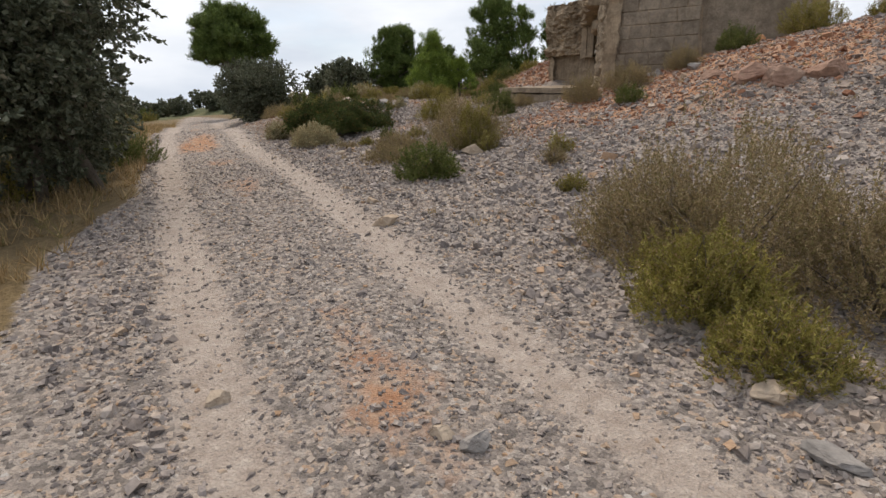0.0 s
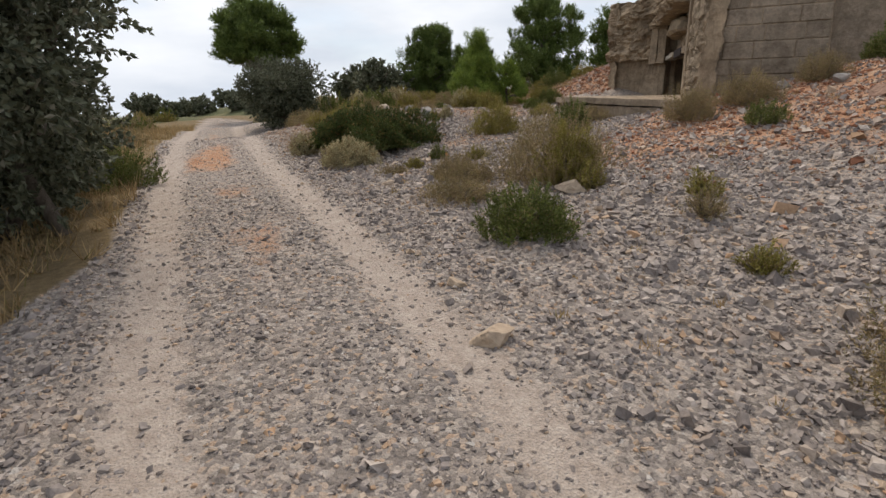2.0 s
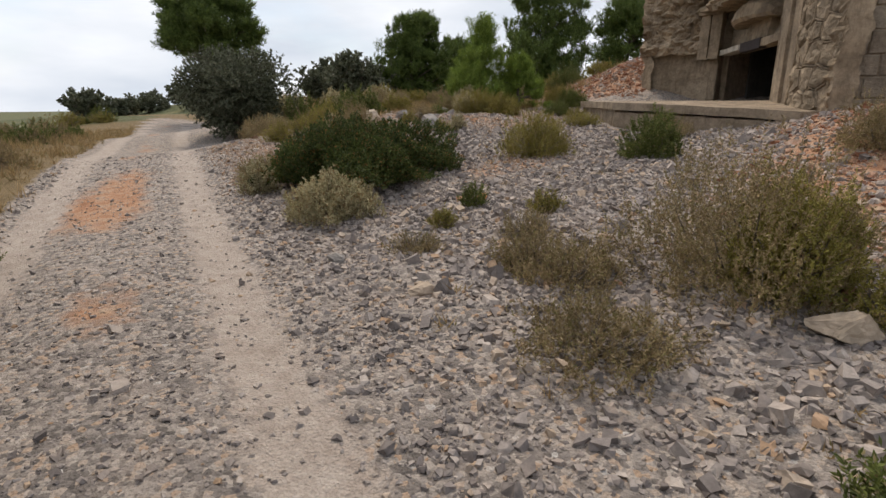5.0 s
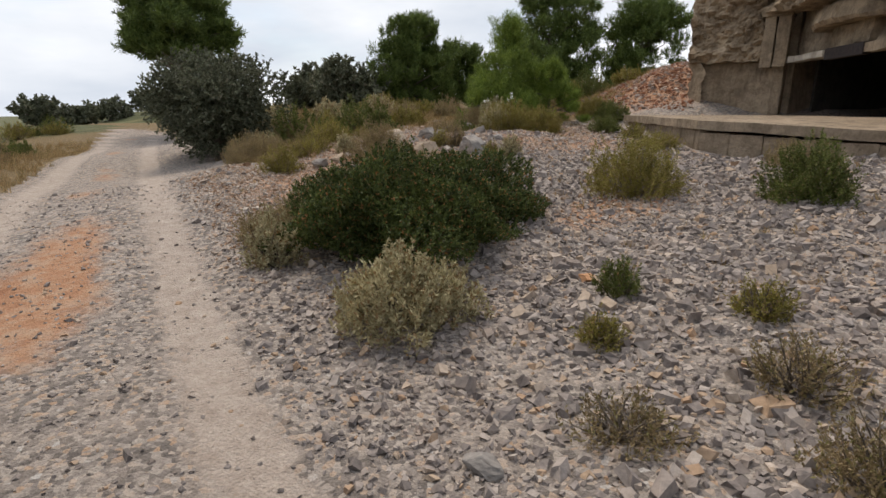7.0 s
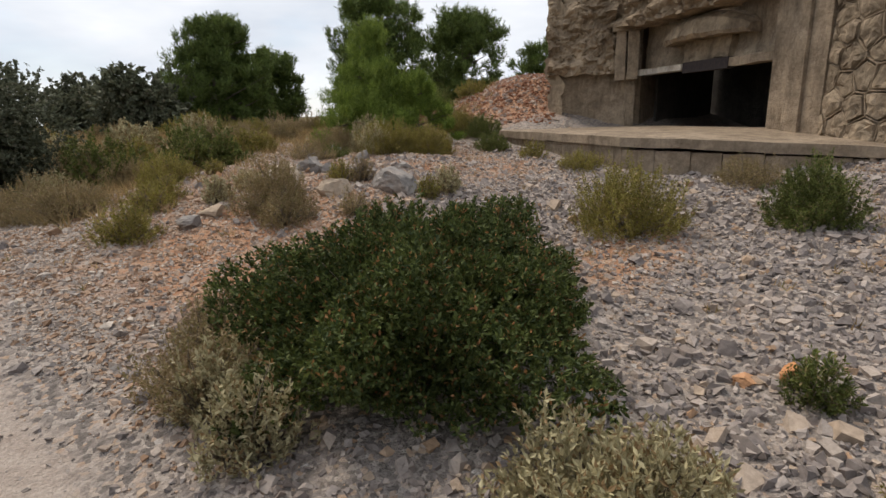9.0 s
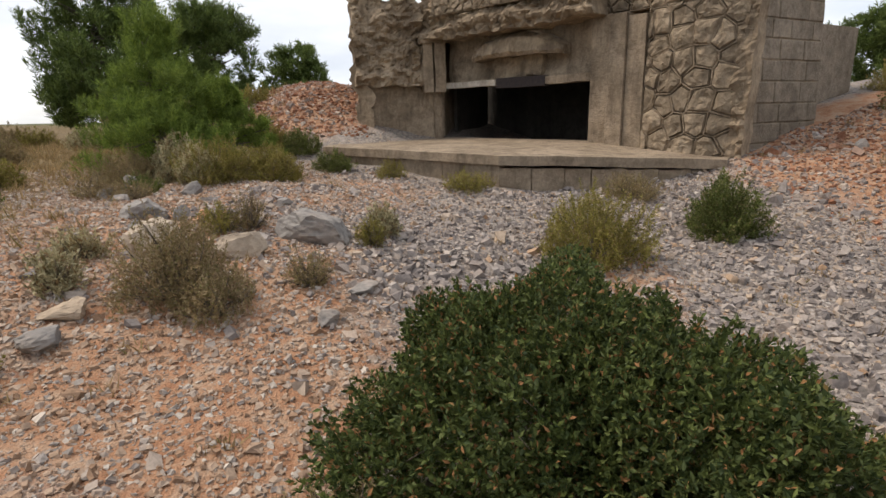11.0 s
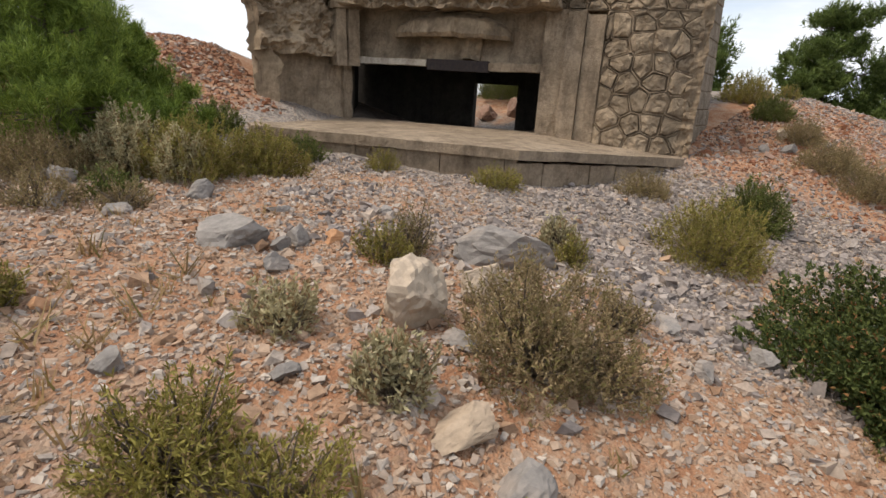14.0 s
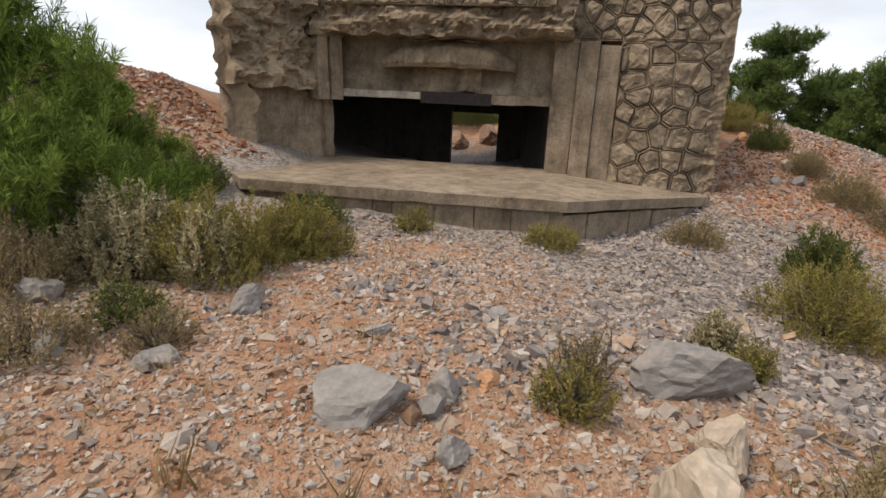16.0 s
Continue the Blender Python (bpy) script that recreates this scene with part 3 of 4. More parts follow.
def needle_tree(x, y, h, crown_lo, radius, kind, label, seed, clumps=70, spiky=0.5, shape="round", trunk_r=0.10, z=None, per=150, needle=0.11, width=0.008):
    """A pine: trunk, limbs and a crown of needle tufts."""
    rng = np.random.default_rng(seed)
    z0 = land(x, y) if z is None else z
    thing = empty("pine_tree", (x, y, z0 - 0.05), label, "tree", "pine trees")
    top = np.array((rng.normal(0, 0.1) * radius, rng.normal(0, 0.1) * radius, h * 0.95))
    trunk = bend((0, 0, 0), top, rng, 0.05, 8)
    tubes("trunk", [trunk], [(trunk_r, trunk_r * 0.2)], MAT_BARK, thing, 8)
    cs, rs = [], []
    for i in range(clumps):
        f = rng.uniform(0, 1)
        if shape == "round":
            zz = crown_lo + (h - crown_lo) * f
            rr = radius * (0.35 + 0.75 * math.sin(math.pi * min(1, 0.22 + 0.70 * f)) ** 0.8) * 0.85
        else:
            zz = crown_lo + (h - crown_lo) * f ** 1.15
            rr = radius * (1 - f ** 1.5) * 0.95 + 0.08
        a = rng.uniform(0, 2 * math.pi)
        q = rng.uniform(0, 1) ** 0.45
        lob = 1 + 0.24 * math.sin(3 * a + seed) + 0.15 * math.sin(5 * a + 2.1 * seed + 5 * f)
        cs.append((math.cos(a) * rr * q * lob, math.sin(a) * rr * q * lob, zz + rng.normal(0, 0.05) * radius))
        rs.append(radius * rng.uniform(0.13, 0.24))
    cs, rs = np.array(cs), np.array(rs)
    paths = []
    for c in cs[::3]:
        tz = min(max(0.25 * h, c[2] - 0.35 * math.hypot(c[0], c[1])), 0.92 * h) / (h * 0.95)
        k = tz * 7
        i = min(int(k), 6)
        paths.append(bend(trunk[i] + (trunk[i + 1] - trunk[i]) * (k - i), c, rng, 0.08))
    tagged(tubes("branching", paths, [(trunk_r * 0.32, 0.008)] * len(paths), MAT_BARK, thing, 4), kind="stuff")
    shoots = 15
    n = clumps * shoots
    u = rng.normal(0, 1, (clumps, shoots, 3))
    u /= np.linalg.norm(u, axis=2, keepdims=True)
    u[..., 2] = np.abs(u[..., 2]) * 0.6 + u[..., 2] * 0.4
    foot = (cs[:, None, :] + u * rs[:, None, None] * rng.uniform(0.2, 0.9, (clumps, shoots, 1))).reshape(-1, 3)
    way = (u * (1 - 0.5 * spiky) + (0, 0, 0.5 + spiky) + rng.normal(0, 0.2, u.shape)).reshape(-1, 3)
    way /= np.linalg.norm(way, axis=1, keepdims=True)
    sl = np.repeat(rs, shoots) * (0.8 + 0.5 * spiky)
    m = max(10, per // shoots)
    t = rng.uniform(0, 1, (n, m))
    at = foot[:, None, :] + way[:, None, :] * (t * sl[:, None])[..., None]
    nw = way[:, None, :] * 0.8 + rng.normal(0, 0.55, (n, m, 3))
    leaf_mesh("crown", at.reshape(-1, 3), nw.reshape(-1, 3), needle, width, LEAF[kind], thing, rng, 0.05)
    return thing


def leafy_tree(x, y, w, h, lo, label, seed, trunks=1, sprig_n=2600, kind="oak", name="holm_oak", depth=None, leaf=1.0, z=None):
    rng = np.random.default_rng(seed)
    z0 = land(x, y) if z is None else z
    thing = empty(name, (x, y, z0 - 0.05), label, "tree", "oak trees")
    depth = depth or w
    L, W, n_leaf, sl, upright, dens, shell = SHRUB[kind]
    k = 34
    u = rng.normal(0, 1, (k, 3))
    u /= np.linalg.norm(u, axis=1, keepdims=True)
    cs = u * rng.uniform(0.35, 0.95, (k, 1)) * (w / 2 * 0.8, depth / 2 * 0.8, (h - lo) / 2 * 0.85) + (0, 0, (h + lo) / 2)
    rs = rng.uniform(0.16, 0.30, k) * min(w, h - lo)
    which = rng.integers(0, k, sprig_n)
    v = rng.normal(0, 1, (sprig_n, 3))
    v /= np.linalg.norm(v, axis=1, keepdims=True)
    c = cs[which] + v * rs[which][:, None] * rng.uniform(0.3, 1.0, (sprig_n, 1)) ** 0.5
    c[:, 2] = np.maximum(c[:, 2], 0.05)
    way = v + rng.normal(0, 0.4, v.shape) + (0, 0, 0.15)
    way /= np.linalg.norm(way, axis=1, keepdims=True)
    at, lw = sprigs(rng, c, way, kind, n_leaf, sl)
    leaf_mesh("crown", at, lw, L * leaf, W * leaf, LEAF[kind], thing, rng)
    paths, radii = [], []
    for j in range(trunks):
        foot = (rng.normal(0, 0.18) * trunks * 0.6, rng.normal(0, 0.18) * trunks * 0.6, 0)
        head = (rng.normal(0, w * 0.15), rng.normal(0, w * 0.15), h * 0.75)
        paths.append(bend(foot, head, rng, 0.08, 7))
        radii.append((0.075 if trunks > 1 else 0.10, 0.02))
    for j in range(trunks):
        tubes("trunk", [paths[j]], [radii[j]], MAT_BARK, thing, 7)
    limbs = [bend(paths[i % trunks][rng.integers(1, 5)], cs[i], rng, 0.1) for i in range(k)]
    tagged(tubes("branching", limbs, [(0.028, 0.006)] * k, MAT_BARK, thing, 4), kind="stuff")
    return thing


# ---- the bunker ----
UP = Vector((0, 0, 1))
P_L, P_OL, P_OR, P_C, P_D = Vector((-10.72, 18.0, 0)), Vector((-8.93, 17.97, 0)), Vector((-7.15, 14.78, 0)), Vector((-6.05, 12.62, 0)), Vector((-4.13, 13.12, 0))
Z_SLAB, Z_OPEN, Z_BAND, Z_ROOF = 1.95, 2.97, 3.95, 4.75
bunker = empty("bunker", (-7.5, 17.0, 1.5), "weathered concrete bunker with sculpted fake stonework and a dark embrasure", "bunker")
BUNKER_INV = Matrix.Translation((7.5, -17.0, -1.5))


def bpart(name, verts, faces, mat, parent=None, label="", smooth=False):
    ob = mesh_ob(name, [tuple(Vector(v)) for v in verts], faces, mat, parent or bunker, smooth)
    if parent is None or parent == bunker:
        ob.matrix_parent_inverse = BUNKER_INV
    if label:
        tagged(ob, label)
    return ob


def prism(name, poly, z0, z1, mat, parent=None, label="", shrink=0.0):
    """An upright block over the plan poly; its top is drawn in by shrink."""
    c = sum((Vector(p).to_3d() for p in poly), Vector()) / len(poly)
    n = len(poly)
    lo = [Vector((p[0], p[1], z0)) for p in poly]
    hi = []
    for p in poly:
        q = Vector((p[0], p[1], 0))
        d = Vector((c.x, c.y, 0)) - q
        hi.append(q + d.normalized() * shrink + UP * z1)
    faces = [tuple(range(n))[::-1], tuple(range(n, 2 * n))] + [(i, (i + 1) % n, n + (i + 1) % n, n + i) for i in range(n)]
    return bpart(name, lo + hi, faces, mat, parent, label)


class Face:
    """A wall face from a to b: s metres along it, z up, d metres out of it; it leans back by lean for each metre of height."""

    def __init__(self, a, b, lean=0.0, z0=1.6, bow=0.0, bow_from=0.0):
        self.a, self.u = Vector(a), (Vector(b) - Vector(a)).normalized()
        self.length = (Vector(b) - Vector(a)).length
        self.n = Vector((self.u.y, -self.u.x, 0))
        self.lean, self.z0, self.bow, self.bow_from = lean, z0, bow, bow_from

    def at(self, s, z, d=0.0):
        if self.bow and self.bow_from < s < self.length:
            d += self.bow * math.sin(math.pi * (s - self.bow_from) / (self.length - self.bow_from))
        return self.a + self.u * s + UP * z + self.n * (d - self.lean * (z - self.z0))


def rough_face(name, face, s0, s1, z0, z1, relief, mat, step=0.045, seed=0, label="", ledge=0.0, edge=None, back=0.25):
    """A thick rough slab of wall on a face: relief(s, z) gives how far it stands out; its rim turns back into the wall."""
    ns, nz = max(2, int((s1 - s0) / step)), max(2, int((z1 - z0) / step))
    verts, faces = [], []
    for j in range(nz + 1):
        for i in range(ns + 1):
            s, z = s0 + (s1 - s0) * i / ns, z0 + (z1 - z0) * j / nz
            rim = i in (0, ns) or j in (0, nz)
            ds = dz = 0.0
            if edge and rim:
                q = Vector((s * 4 + seed, z * 4, seed))
                if j in (0, nz):
                    dz = edge * noise.noise(q)
                else:
                    ds = edge * noise.noise(q)
            verts.append(face.at(s + ds, z + dz, relief(s, z)))
    w = ns + 1
    for j in range(nz):
        for i in range(ns):
            faces.append((j * w + i, j * w + i + 1, (j + 1) * w + i + 1, (j + 1) * w + i))
    loop = [i for i in range(w)] + [j * w + ns for j in range(1, nz + 1)] + [nz * w + i for i in range(ns - 1, -1, -1)] + [j * w for j in range(nz - 1, 0, -1)]
    base = len(verts)
    for i in loop:
        verts.append(verts[i] - face.n * back)
    m = len(loop)
    for i in range(m):
        faces.append((loop[(i + 1) % m], loop[i], base + i, base + (i + 1) % m))
    return bpart(name, verts, faces, mat, None, label)


def box_on(name, face, s0, s1, z0, z1, d0, d1, mat, label="", bev=0.012, rough=0.0, seed=0, parent=None):
    """A bevelled block on a face, with slightly worn edges."""
    bm = bmesh.new()
    bmesh.ops.create_cube(bm, size=1)
    for v in bm.verts:
        v.co = Vector((s0 + (s1 - s0) * (v.co.x + 0.5), z0 + (z1 - z0) * (v.co.y + 0.5), d0 + (d1 - d0) * (v.co.z + 0.5)))
    if rough:
        bmesh.ops.subdivide_edges(bm, edges=bm.edges[:], cuts=5, use_grid_fill=True)
        for v in bm.verts:
            q = v.co * 5 + Vector((seed * 2.3, 0, seed))
            v.co += Vector((noise.noise(q), noise.noise(q + Vector((7, 0, 0))), noise.noise(q + Vector((0, 9, 0))))) * rough
    elif bev:
        bmesh.ops.bevel(bm, geom=bm.edges[:], offset=bev, segments=1, affect="EDGES")
    for v in bm.verts:
        v.co = face.at(v.co.x, v.co.y, v.co.z)
    bmesh.ops.recalc_face_normals(bm, faces=bm.faces[:])
    me = bpy.data.meshes.new(name)
    bm.to_mesh(me)
    bm.free()
    me.materials.append(mat)
    ob = new(name, me)
    ob.parent = parent or bunker
    ob.matrix_parent_inverse = BUNKER_INV
    if label:
        tagged(ob, label)
    return ob


def clip_cell(poly, p, q):
    """The part of poly nearer to p than to q."""
    m, d = ((p[0] + q[0]) / 2, (p[1] + q[1]) / 2), (q[0] - p[0], q[1] - p[1])
    out = []
    for i in range(len(poly)):
        a, b = poly[i], poly[(i + 1) % len(poly)]
        fa, fb = (a[0] - m[0]) * d[0] + (a[1] - m[1]) * d[1], (b[0] - m[0]) * d[0] + (b[1] - m[1]) * d[1]
        if fa <= 0:
            out.append(a)
        if fa * fb < 0:
            t = fa / (fa - fb)
            out.append((a[0] + (b[0] - a[0]) * t, a[1] + (b[1] - a[1]) * t))
    return out


def stonework(face, s0, s1, z0, z1, cw, ch, seed, bulge=0.07, jitter=0.22, rib=0.028, depth=0.0):
    """Sculpted polygonal stones, a part each, between raised mortar ribs."""
    rng = random.Random(seed)
    pts = []
    rows = int((z1 - z0) / ch) + 2
    cols = int((s1 - s0) / cw) + 2
    for j in range(-1, rows):
        for i in range(-1, cols):
            pts.append((s0 + (i + 0.5 * (j % 2)) * cw + rng.uniform(-jitter, jitter) * cw, z0 + j * ch + rng.uniform(-jitter, jitter) * ch))
    ribs_v, ribs_f = [], []
    for p in pts:
        poly = [(s0, z0), (s1, z0), (s1, z1), (s0, z1)]
        for q in pts:
            if q is not p and abs(q[0] - p[0]) < 3 * cw and abs(q[1] - p[1]) < 3 * ch and poly:
                poly = clip_cell(poly, p, q)
        if len(poly) < 3:
            continue
        cx, cz = sum(a for a, _ in poly) / len(poly), sum(b for _, b in poly) / len(poly)
        size = max(math.hypot(a - cx, b - cz) for a, b in poly)
        if size < 0.05:
            continue
        fine = []
        for i in range(len(poly)):
            a, b = poly[i], poly[(i + 1) % len(poly)]
            fine += [(a[0] + (b[0] - a[0]) * f, a[1] + (b[1] - a[1]) * f) for f in (0, 0.33, 0.67)]
        n = len(fine)
        verts, faces = [], []
        gap = min(0.4, rng.uniform(0.016, 0.036) / size)
        high = bulge * rng.uniform(0.6, 1.3)
        for k, (sc, d) in enumerate(((1 - gap, -0.02), (1 - gap * 1.4, high * 0.45), (0.80, high * 0.85), (0.58, high * 0.95), (0.3, high * 1.05))):
            for a, b in fine:
                wob = 1 + (0.07 * noise.noise(Vector((a * 9, b * 9, seed + k)))) * (k > 0)
                sx, sz = cx + (a - cx) * sc * wob, cz + (b - cz) * sc * wob
                verts.append(face.at(sx, sz, depth + d + (0.040 * noise.noise(Vector((sx * 7, sz * 7, seed))) + 0.022 * noise.noise(Vector((sx * 19, sz * 19, seed)))) * (k > 0)))
        verts.append(face.at(cx, cz, depth + high * rng.uniform(0.9, 1.25)))
        for k in range(4):
            for i in range(n):
                faces.append((k * n + i, k * n + (i + 1) % n, (k + 1) * n + (i + 1) % n, (k + 1) * n + i))
        for i in range(n):
            faces.append((4 * n + i, 4 * n + (i + 1) % n, 5 * n))
        bpart("stone", verts, faces, MAT_STONE)
        for i in range(len(poly)):
            a, b = Vector((*poly[i], 0)), Vector((*poly[(i + 1) % len(poly)], 0))
            if (b - a).length < 0.03:
                continue
            t = (b - a).normalized()
            o = Vector((-t.y, t.x, 0)) * rib * 0.5
            base = len(ribs_v)
            top = bulge * 0.6
            for e in (a - t * 0.006, a + (b - a) * 0.5, b + t * 0.006):
                w = rng.uniform(0.75, 1.25)
                for off, d in ((-o * w, -0.01), (-o * 0.45 * w, top * w), (o * 0.45 * w, top * w), (o * w, -0.01)):
                    q = e + off
                    ribs_v.append(face.at(q.x, q.y, depth + d))
            for k in range(2):
                for m in range(3):
                    ribs_f.append((base + k * 4 + m, base + k * 4 + m + 1, base + k * 4 + m + 5, base + k * 4 + m + 4))
    bpart("mortar_ribs", ribs_v, ribs_f, MAT_MORTAR, None, "raised mortar ribs between the sculpted stones")


def fbm(s, z, seed, octaves=5, scale=1.0):
    v, a, f = 0.0, 1.0, scale
    for _ in range(octaves):
        v += a * noise.noise(Vector((s * f, z * f, seed + f)))
        a *= 0.52
        f *= 2.05
    return v


def build_bunker():
    left = Face(P_L, P_OL, 0.05)
    front = Face(P_OL, P_OR, 0.0)
    jambs = Face(P_OR, P_C, 0.0)
    right = Face(P_OR, P_C, 0.035, bow=0.17, bow_from=0.9)
    side = Face(P_C, P_D, 0.05)
    LF, LR, LL, LS = front.length, right.length, left.length, side.length

    # cores behind the faces
    prism("left_mass", [(-10.62, 18.2), (-8.8, 18.2), (-8.55, 18.75), (-6.9, 21.2), (-9.0, 20.5)], 1.2, Z_ROOF - 0.05, MAT_CONCRETE, label="massive concrete body", shrink=0.2)
    prism("right_mass", [(-6.72, 15.0), (-5.82, 12.85), (-4.2, 13.27), (-3.0, 16.4), (-4.35, 17.05)], 1.2, Z_ROOF - 0.05, MAT_CONCRETE, label="massive concrete body", shrink=0.22)
    prism("roof", [(-10.5, 18.3), (-8.75, 18.35), (-6.75, 15.1), (-5.75, 13.1), (-4.3, 13.4), (-2.9, 16.4), (-6.6, 21.4), (-8.9, 20.6)], 4.05, Z_ROOF, MAT_CONCRETE, label="thick concrete roof")
    # the room behind the embrasure; its gloom is put into the wall colour
    prism("room_floor", [(-8.9, 18.1), (-7.1, 14.9), (-4.2, 16.9), (-6.7, 21.0)], 1.1, 1.3, MAT_DARKROOM)
    prism("rear_wall", [(-6.9, 21.3), (-6.6, 21.5), (-4.88, 18.63), (-5.18, 18.43)], 1.2, 4.1, MAT_DARKROOM)
    prism("rear_wall", [(-4.62, 17.52), (-4.32, 17.72), (-3.9, 17.0), (-4.3, 16.8)], 1.2, 4.1, MAT_DARKROOM)
    prism("door_head", [(-5.17, 18.42), (-4.87, 18.62), (-4.33, 17.72), (-4.63, 17.52)], 2.78, 4.1, MAT_DARKROOM)
    prism("room_lining", [(-8.45, 18.75), (-8.4, 18.7), (-6.85, 21.0), (-6.9, 21.1)], 1.2, 4.06, MAT_DARKROOM)
    prism("room_lining", [(-6.62, 15.12), (-6.55, 15.0), (-4.2, 17.05), (-4.28, 17.12)], 1.2, 4.06, MAT_DARKROOM)
    prism("sill_wall", [(-8.9, 18.02), (-8.7, 18.14), (-6.9, 14.95), (-7.1, 14.83)], 1.1, 1.93, MAT_CONCRETE)

    # left cheek: plain wall below, rough overhanging rock above
    rough_face("cheek_wall", left, 0.0, LL, 1.4, 3.08, lambda s, z: 0.03 * fbm(s, z, 3, 5, 2.2) + (0.05 * max(0, fbm(s, z, 8, 4, 3)) if s > 0.7 else 0), MAT_CONCRETE, label="stained cheek wall beside the embrasure", back=0.3)
    rough_face("rock_overhang", left, -0.08, LL - 0.42, 3.05, Z_ROOF, lambda s, z: 0.19 + 0.18 * fbm(s, z, 11, 6, 2.0) + 0.16 * abs(fbm(s, 1.6 * z, 15, 4, 4.5)) + 0.08 * math.exp(-((z - 3.25) / 0.12) ** 2) + 0.05 * math.sin(z * 9 + 2 * fbm(s, z, 4, 3, 1.3)), MAT_ROUGH, 0.04, 5, "rough imitation rock overhanging the cheek wall", edge=0.10, back=0.5)
    rough_face("rock_flank", Face(P_L + Vector((1.95, 2.75, 0)), P_L + Vector((-0.03, 0.0, 0)), 0.04), 0, 3.36, 1.5, Z_ROOF, lambda s, z: 0.02 + 0.14 * fbm(s, z, 21, 5, 1.5) + 0.14 * abs(fbm(s, 1.6 * z, 25, 4, 4.0)) + 0.12 * smooth01(2.9, 3.1, z), MAT_ROUGH, 0.07, 9, "rough imitation rock flank", back=0.4)
    # pilasters between cheek and embrasure
    for s0, s1, top, d in ((LL - 0.44, LL - 0.24, 3.93, 0.31), (LL - 0.20, LL + 0.02, 3.90, 0.34)):
        box_on("pilaster", left, s0, s1, 2.92, top, 0.0, d, MAT_CONCRETE, "worn concrete pilaster", rough=0.02, seed=int(s0 * 10))
    box_on("broken_pier", left, LL - 0.20, LL - 0.01, 1.9, 2.93, 0.0, 0.10, MAT_CONCRETE, "broken concrete pier beside the embrasure", rough=0.03, seed=4)
    box_on("pilaster_cap", left, LL - 0.52, LL + 0.06, 3.90, 3.99, 0.0, 0.38, MAT_ROUGH, rough=0.03, seed=6)
    # recess above the embrasure, with a curved hood and a canopy
    rough_face("recess_wall", front, 0.0, LF, Z_OPEN + 0.06, 4.2, lambda s, z: -0.24 + 0.03 * fbm(s, z, 31, 5, 2.5) - 0.14 * math.sin(math.pi * min(1, max(0, (s - 0.2) / (LF - 0.6)))) * smooth01(3.1, 3.4, z), MAT_CONCRETE, 0.05, 2, "recessed weathered concrete above the embrasure", back=0.3)
    rough_face("brow", front, -0.15, LF + 0.25, 3.93, Z_ROOF, lambda s, z: 0.38 + 0.13 * fbm(s, z, 41, 6, 2.3) + 0.13 * abs(fbm(s, 1.6 * z, 45, 4, 5.0)) + 0.12 * math.exp(-((z - 4.02 - 0.16 * math.sin(math.pi * min(1, max(0, s / LF)))) / 0.10) ** 2), MAT_ROUGH, 0.04, 3, "rough brow of imitation rock", edge=0.07, back=0.55)
    n, verts, faces = 28, [], []
    for i in range(n + 1):
        f = i / n
        s = 0.86 + 2.2 * f
        arc = math.sin(math.pi * f) ** 0.75
        for zz, d in ((3.47 + 0.05 * arc, -0.4), (3.47 + 0.02 * arc, -0.06 + 0.27 * arc), (3.53 + 0.03 * arc, -0.02 + 0.29 * arc), (3.60 + 0.20 * arc, -0.05 + 0.25 * arc), (3.62 + 0.30 * arc, -0.12 + 0.14 * arc), (3.64 + 0.31 * arc, -0.4)):
            verts.append(front.at(s, zz + 0.025 * fbm(s, zz, 52, 3, 6), d + 0.05 * fbm(s, zz, 51, 4, 5)))
    for i in range(n):
        for k in range(5):
            faces.append((i * 6 + k, (i + 1) * 6 + k, (i + 1) * 6 + k + 1, i * 6 + k + 1))
    faces += [tuple(range(6)), tuple(range(n * 6, n * 6 + 6))[::-1]]
    bpart("canopy", verts, faces, MAT_ROUGH, None, "broad curved concrete canopy, cracked and eroded")
    rough_face("canopy_bracket", front, 1.35, 2.5, 3.12, 3.5, lambda s, z: -0.14 + 0.07 * fbm(s, z, 55, 5, 3), MAT_ROUGH, 0.04, 8, "broken concrete below the canopy", edge=0.06, back=0.2)
    # lintels
    box_on("lintel", front, 0.02, 1.55, Z_OPEN + 0.02, Z_OPEN + 0.13, -0.2, 0.06, MAT_PALE, "pale chipped lintel", rough=0.012, seed=1)
    box_on("lintel", front, 1.55, LF + 0.02, Z_OPEN + 0.0, Z_OPEN + 0.14, -0.22, 0.01, MAT_CONCRETE, "broken concrete lintel", rough=0.03, seed=2)
    box_on("steel_beam", front, 1.56, 2.72, Z_OPEN - 0.04, Z_OPEN + 0.15, -0.1, 0.035, mat_steel, "dark rusted steel beam", 0.006)
    # right jamb with flat pilasters
    box_on("jamb", jambs, 0.0, 0.36, 1.9, 3.98, -0.62, 0.03, MAT_CONCRETE, "smooth concrete jamb", rough=0.008, seed=3)
    box_on("pilaster", jambs, 0.37, 0.66, 1.9, 3.95, -0.62, 0.11, MAT_CONCRETE, "flat concrete pilaster", rough=0.008, seed=12)
    box_on("pilaster", jambs, 0.67, 0.97, 1.9, 3.9, -0.62, 0.055, MAT_CONCRETE, "flat concrete pilaster", rough=0.008, seed=13)
    # sculpted stones
    rough_face("stone_backing", right, 0.97, LR, 1.35, Z_ROOF, lambda s, z: -0.02 + 0.03 * fbm(s, z, 71, 4, 4), MAT_MORTAR, 0.06)
    stonework(right, 0.98, LR + 0.02, 1.38, 3.97, 0.34, 0.30, 7, 0.06, 0.33)
    stonework(right, -0.1, LR + 0.0, 3.98, Z_ROOF, 0.30, 0.22, 8, 0.075, 0.3)
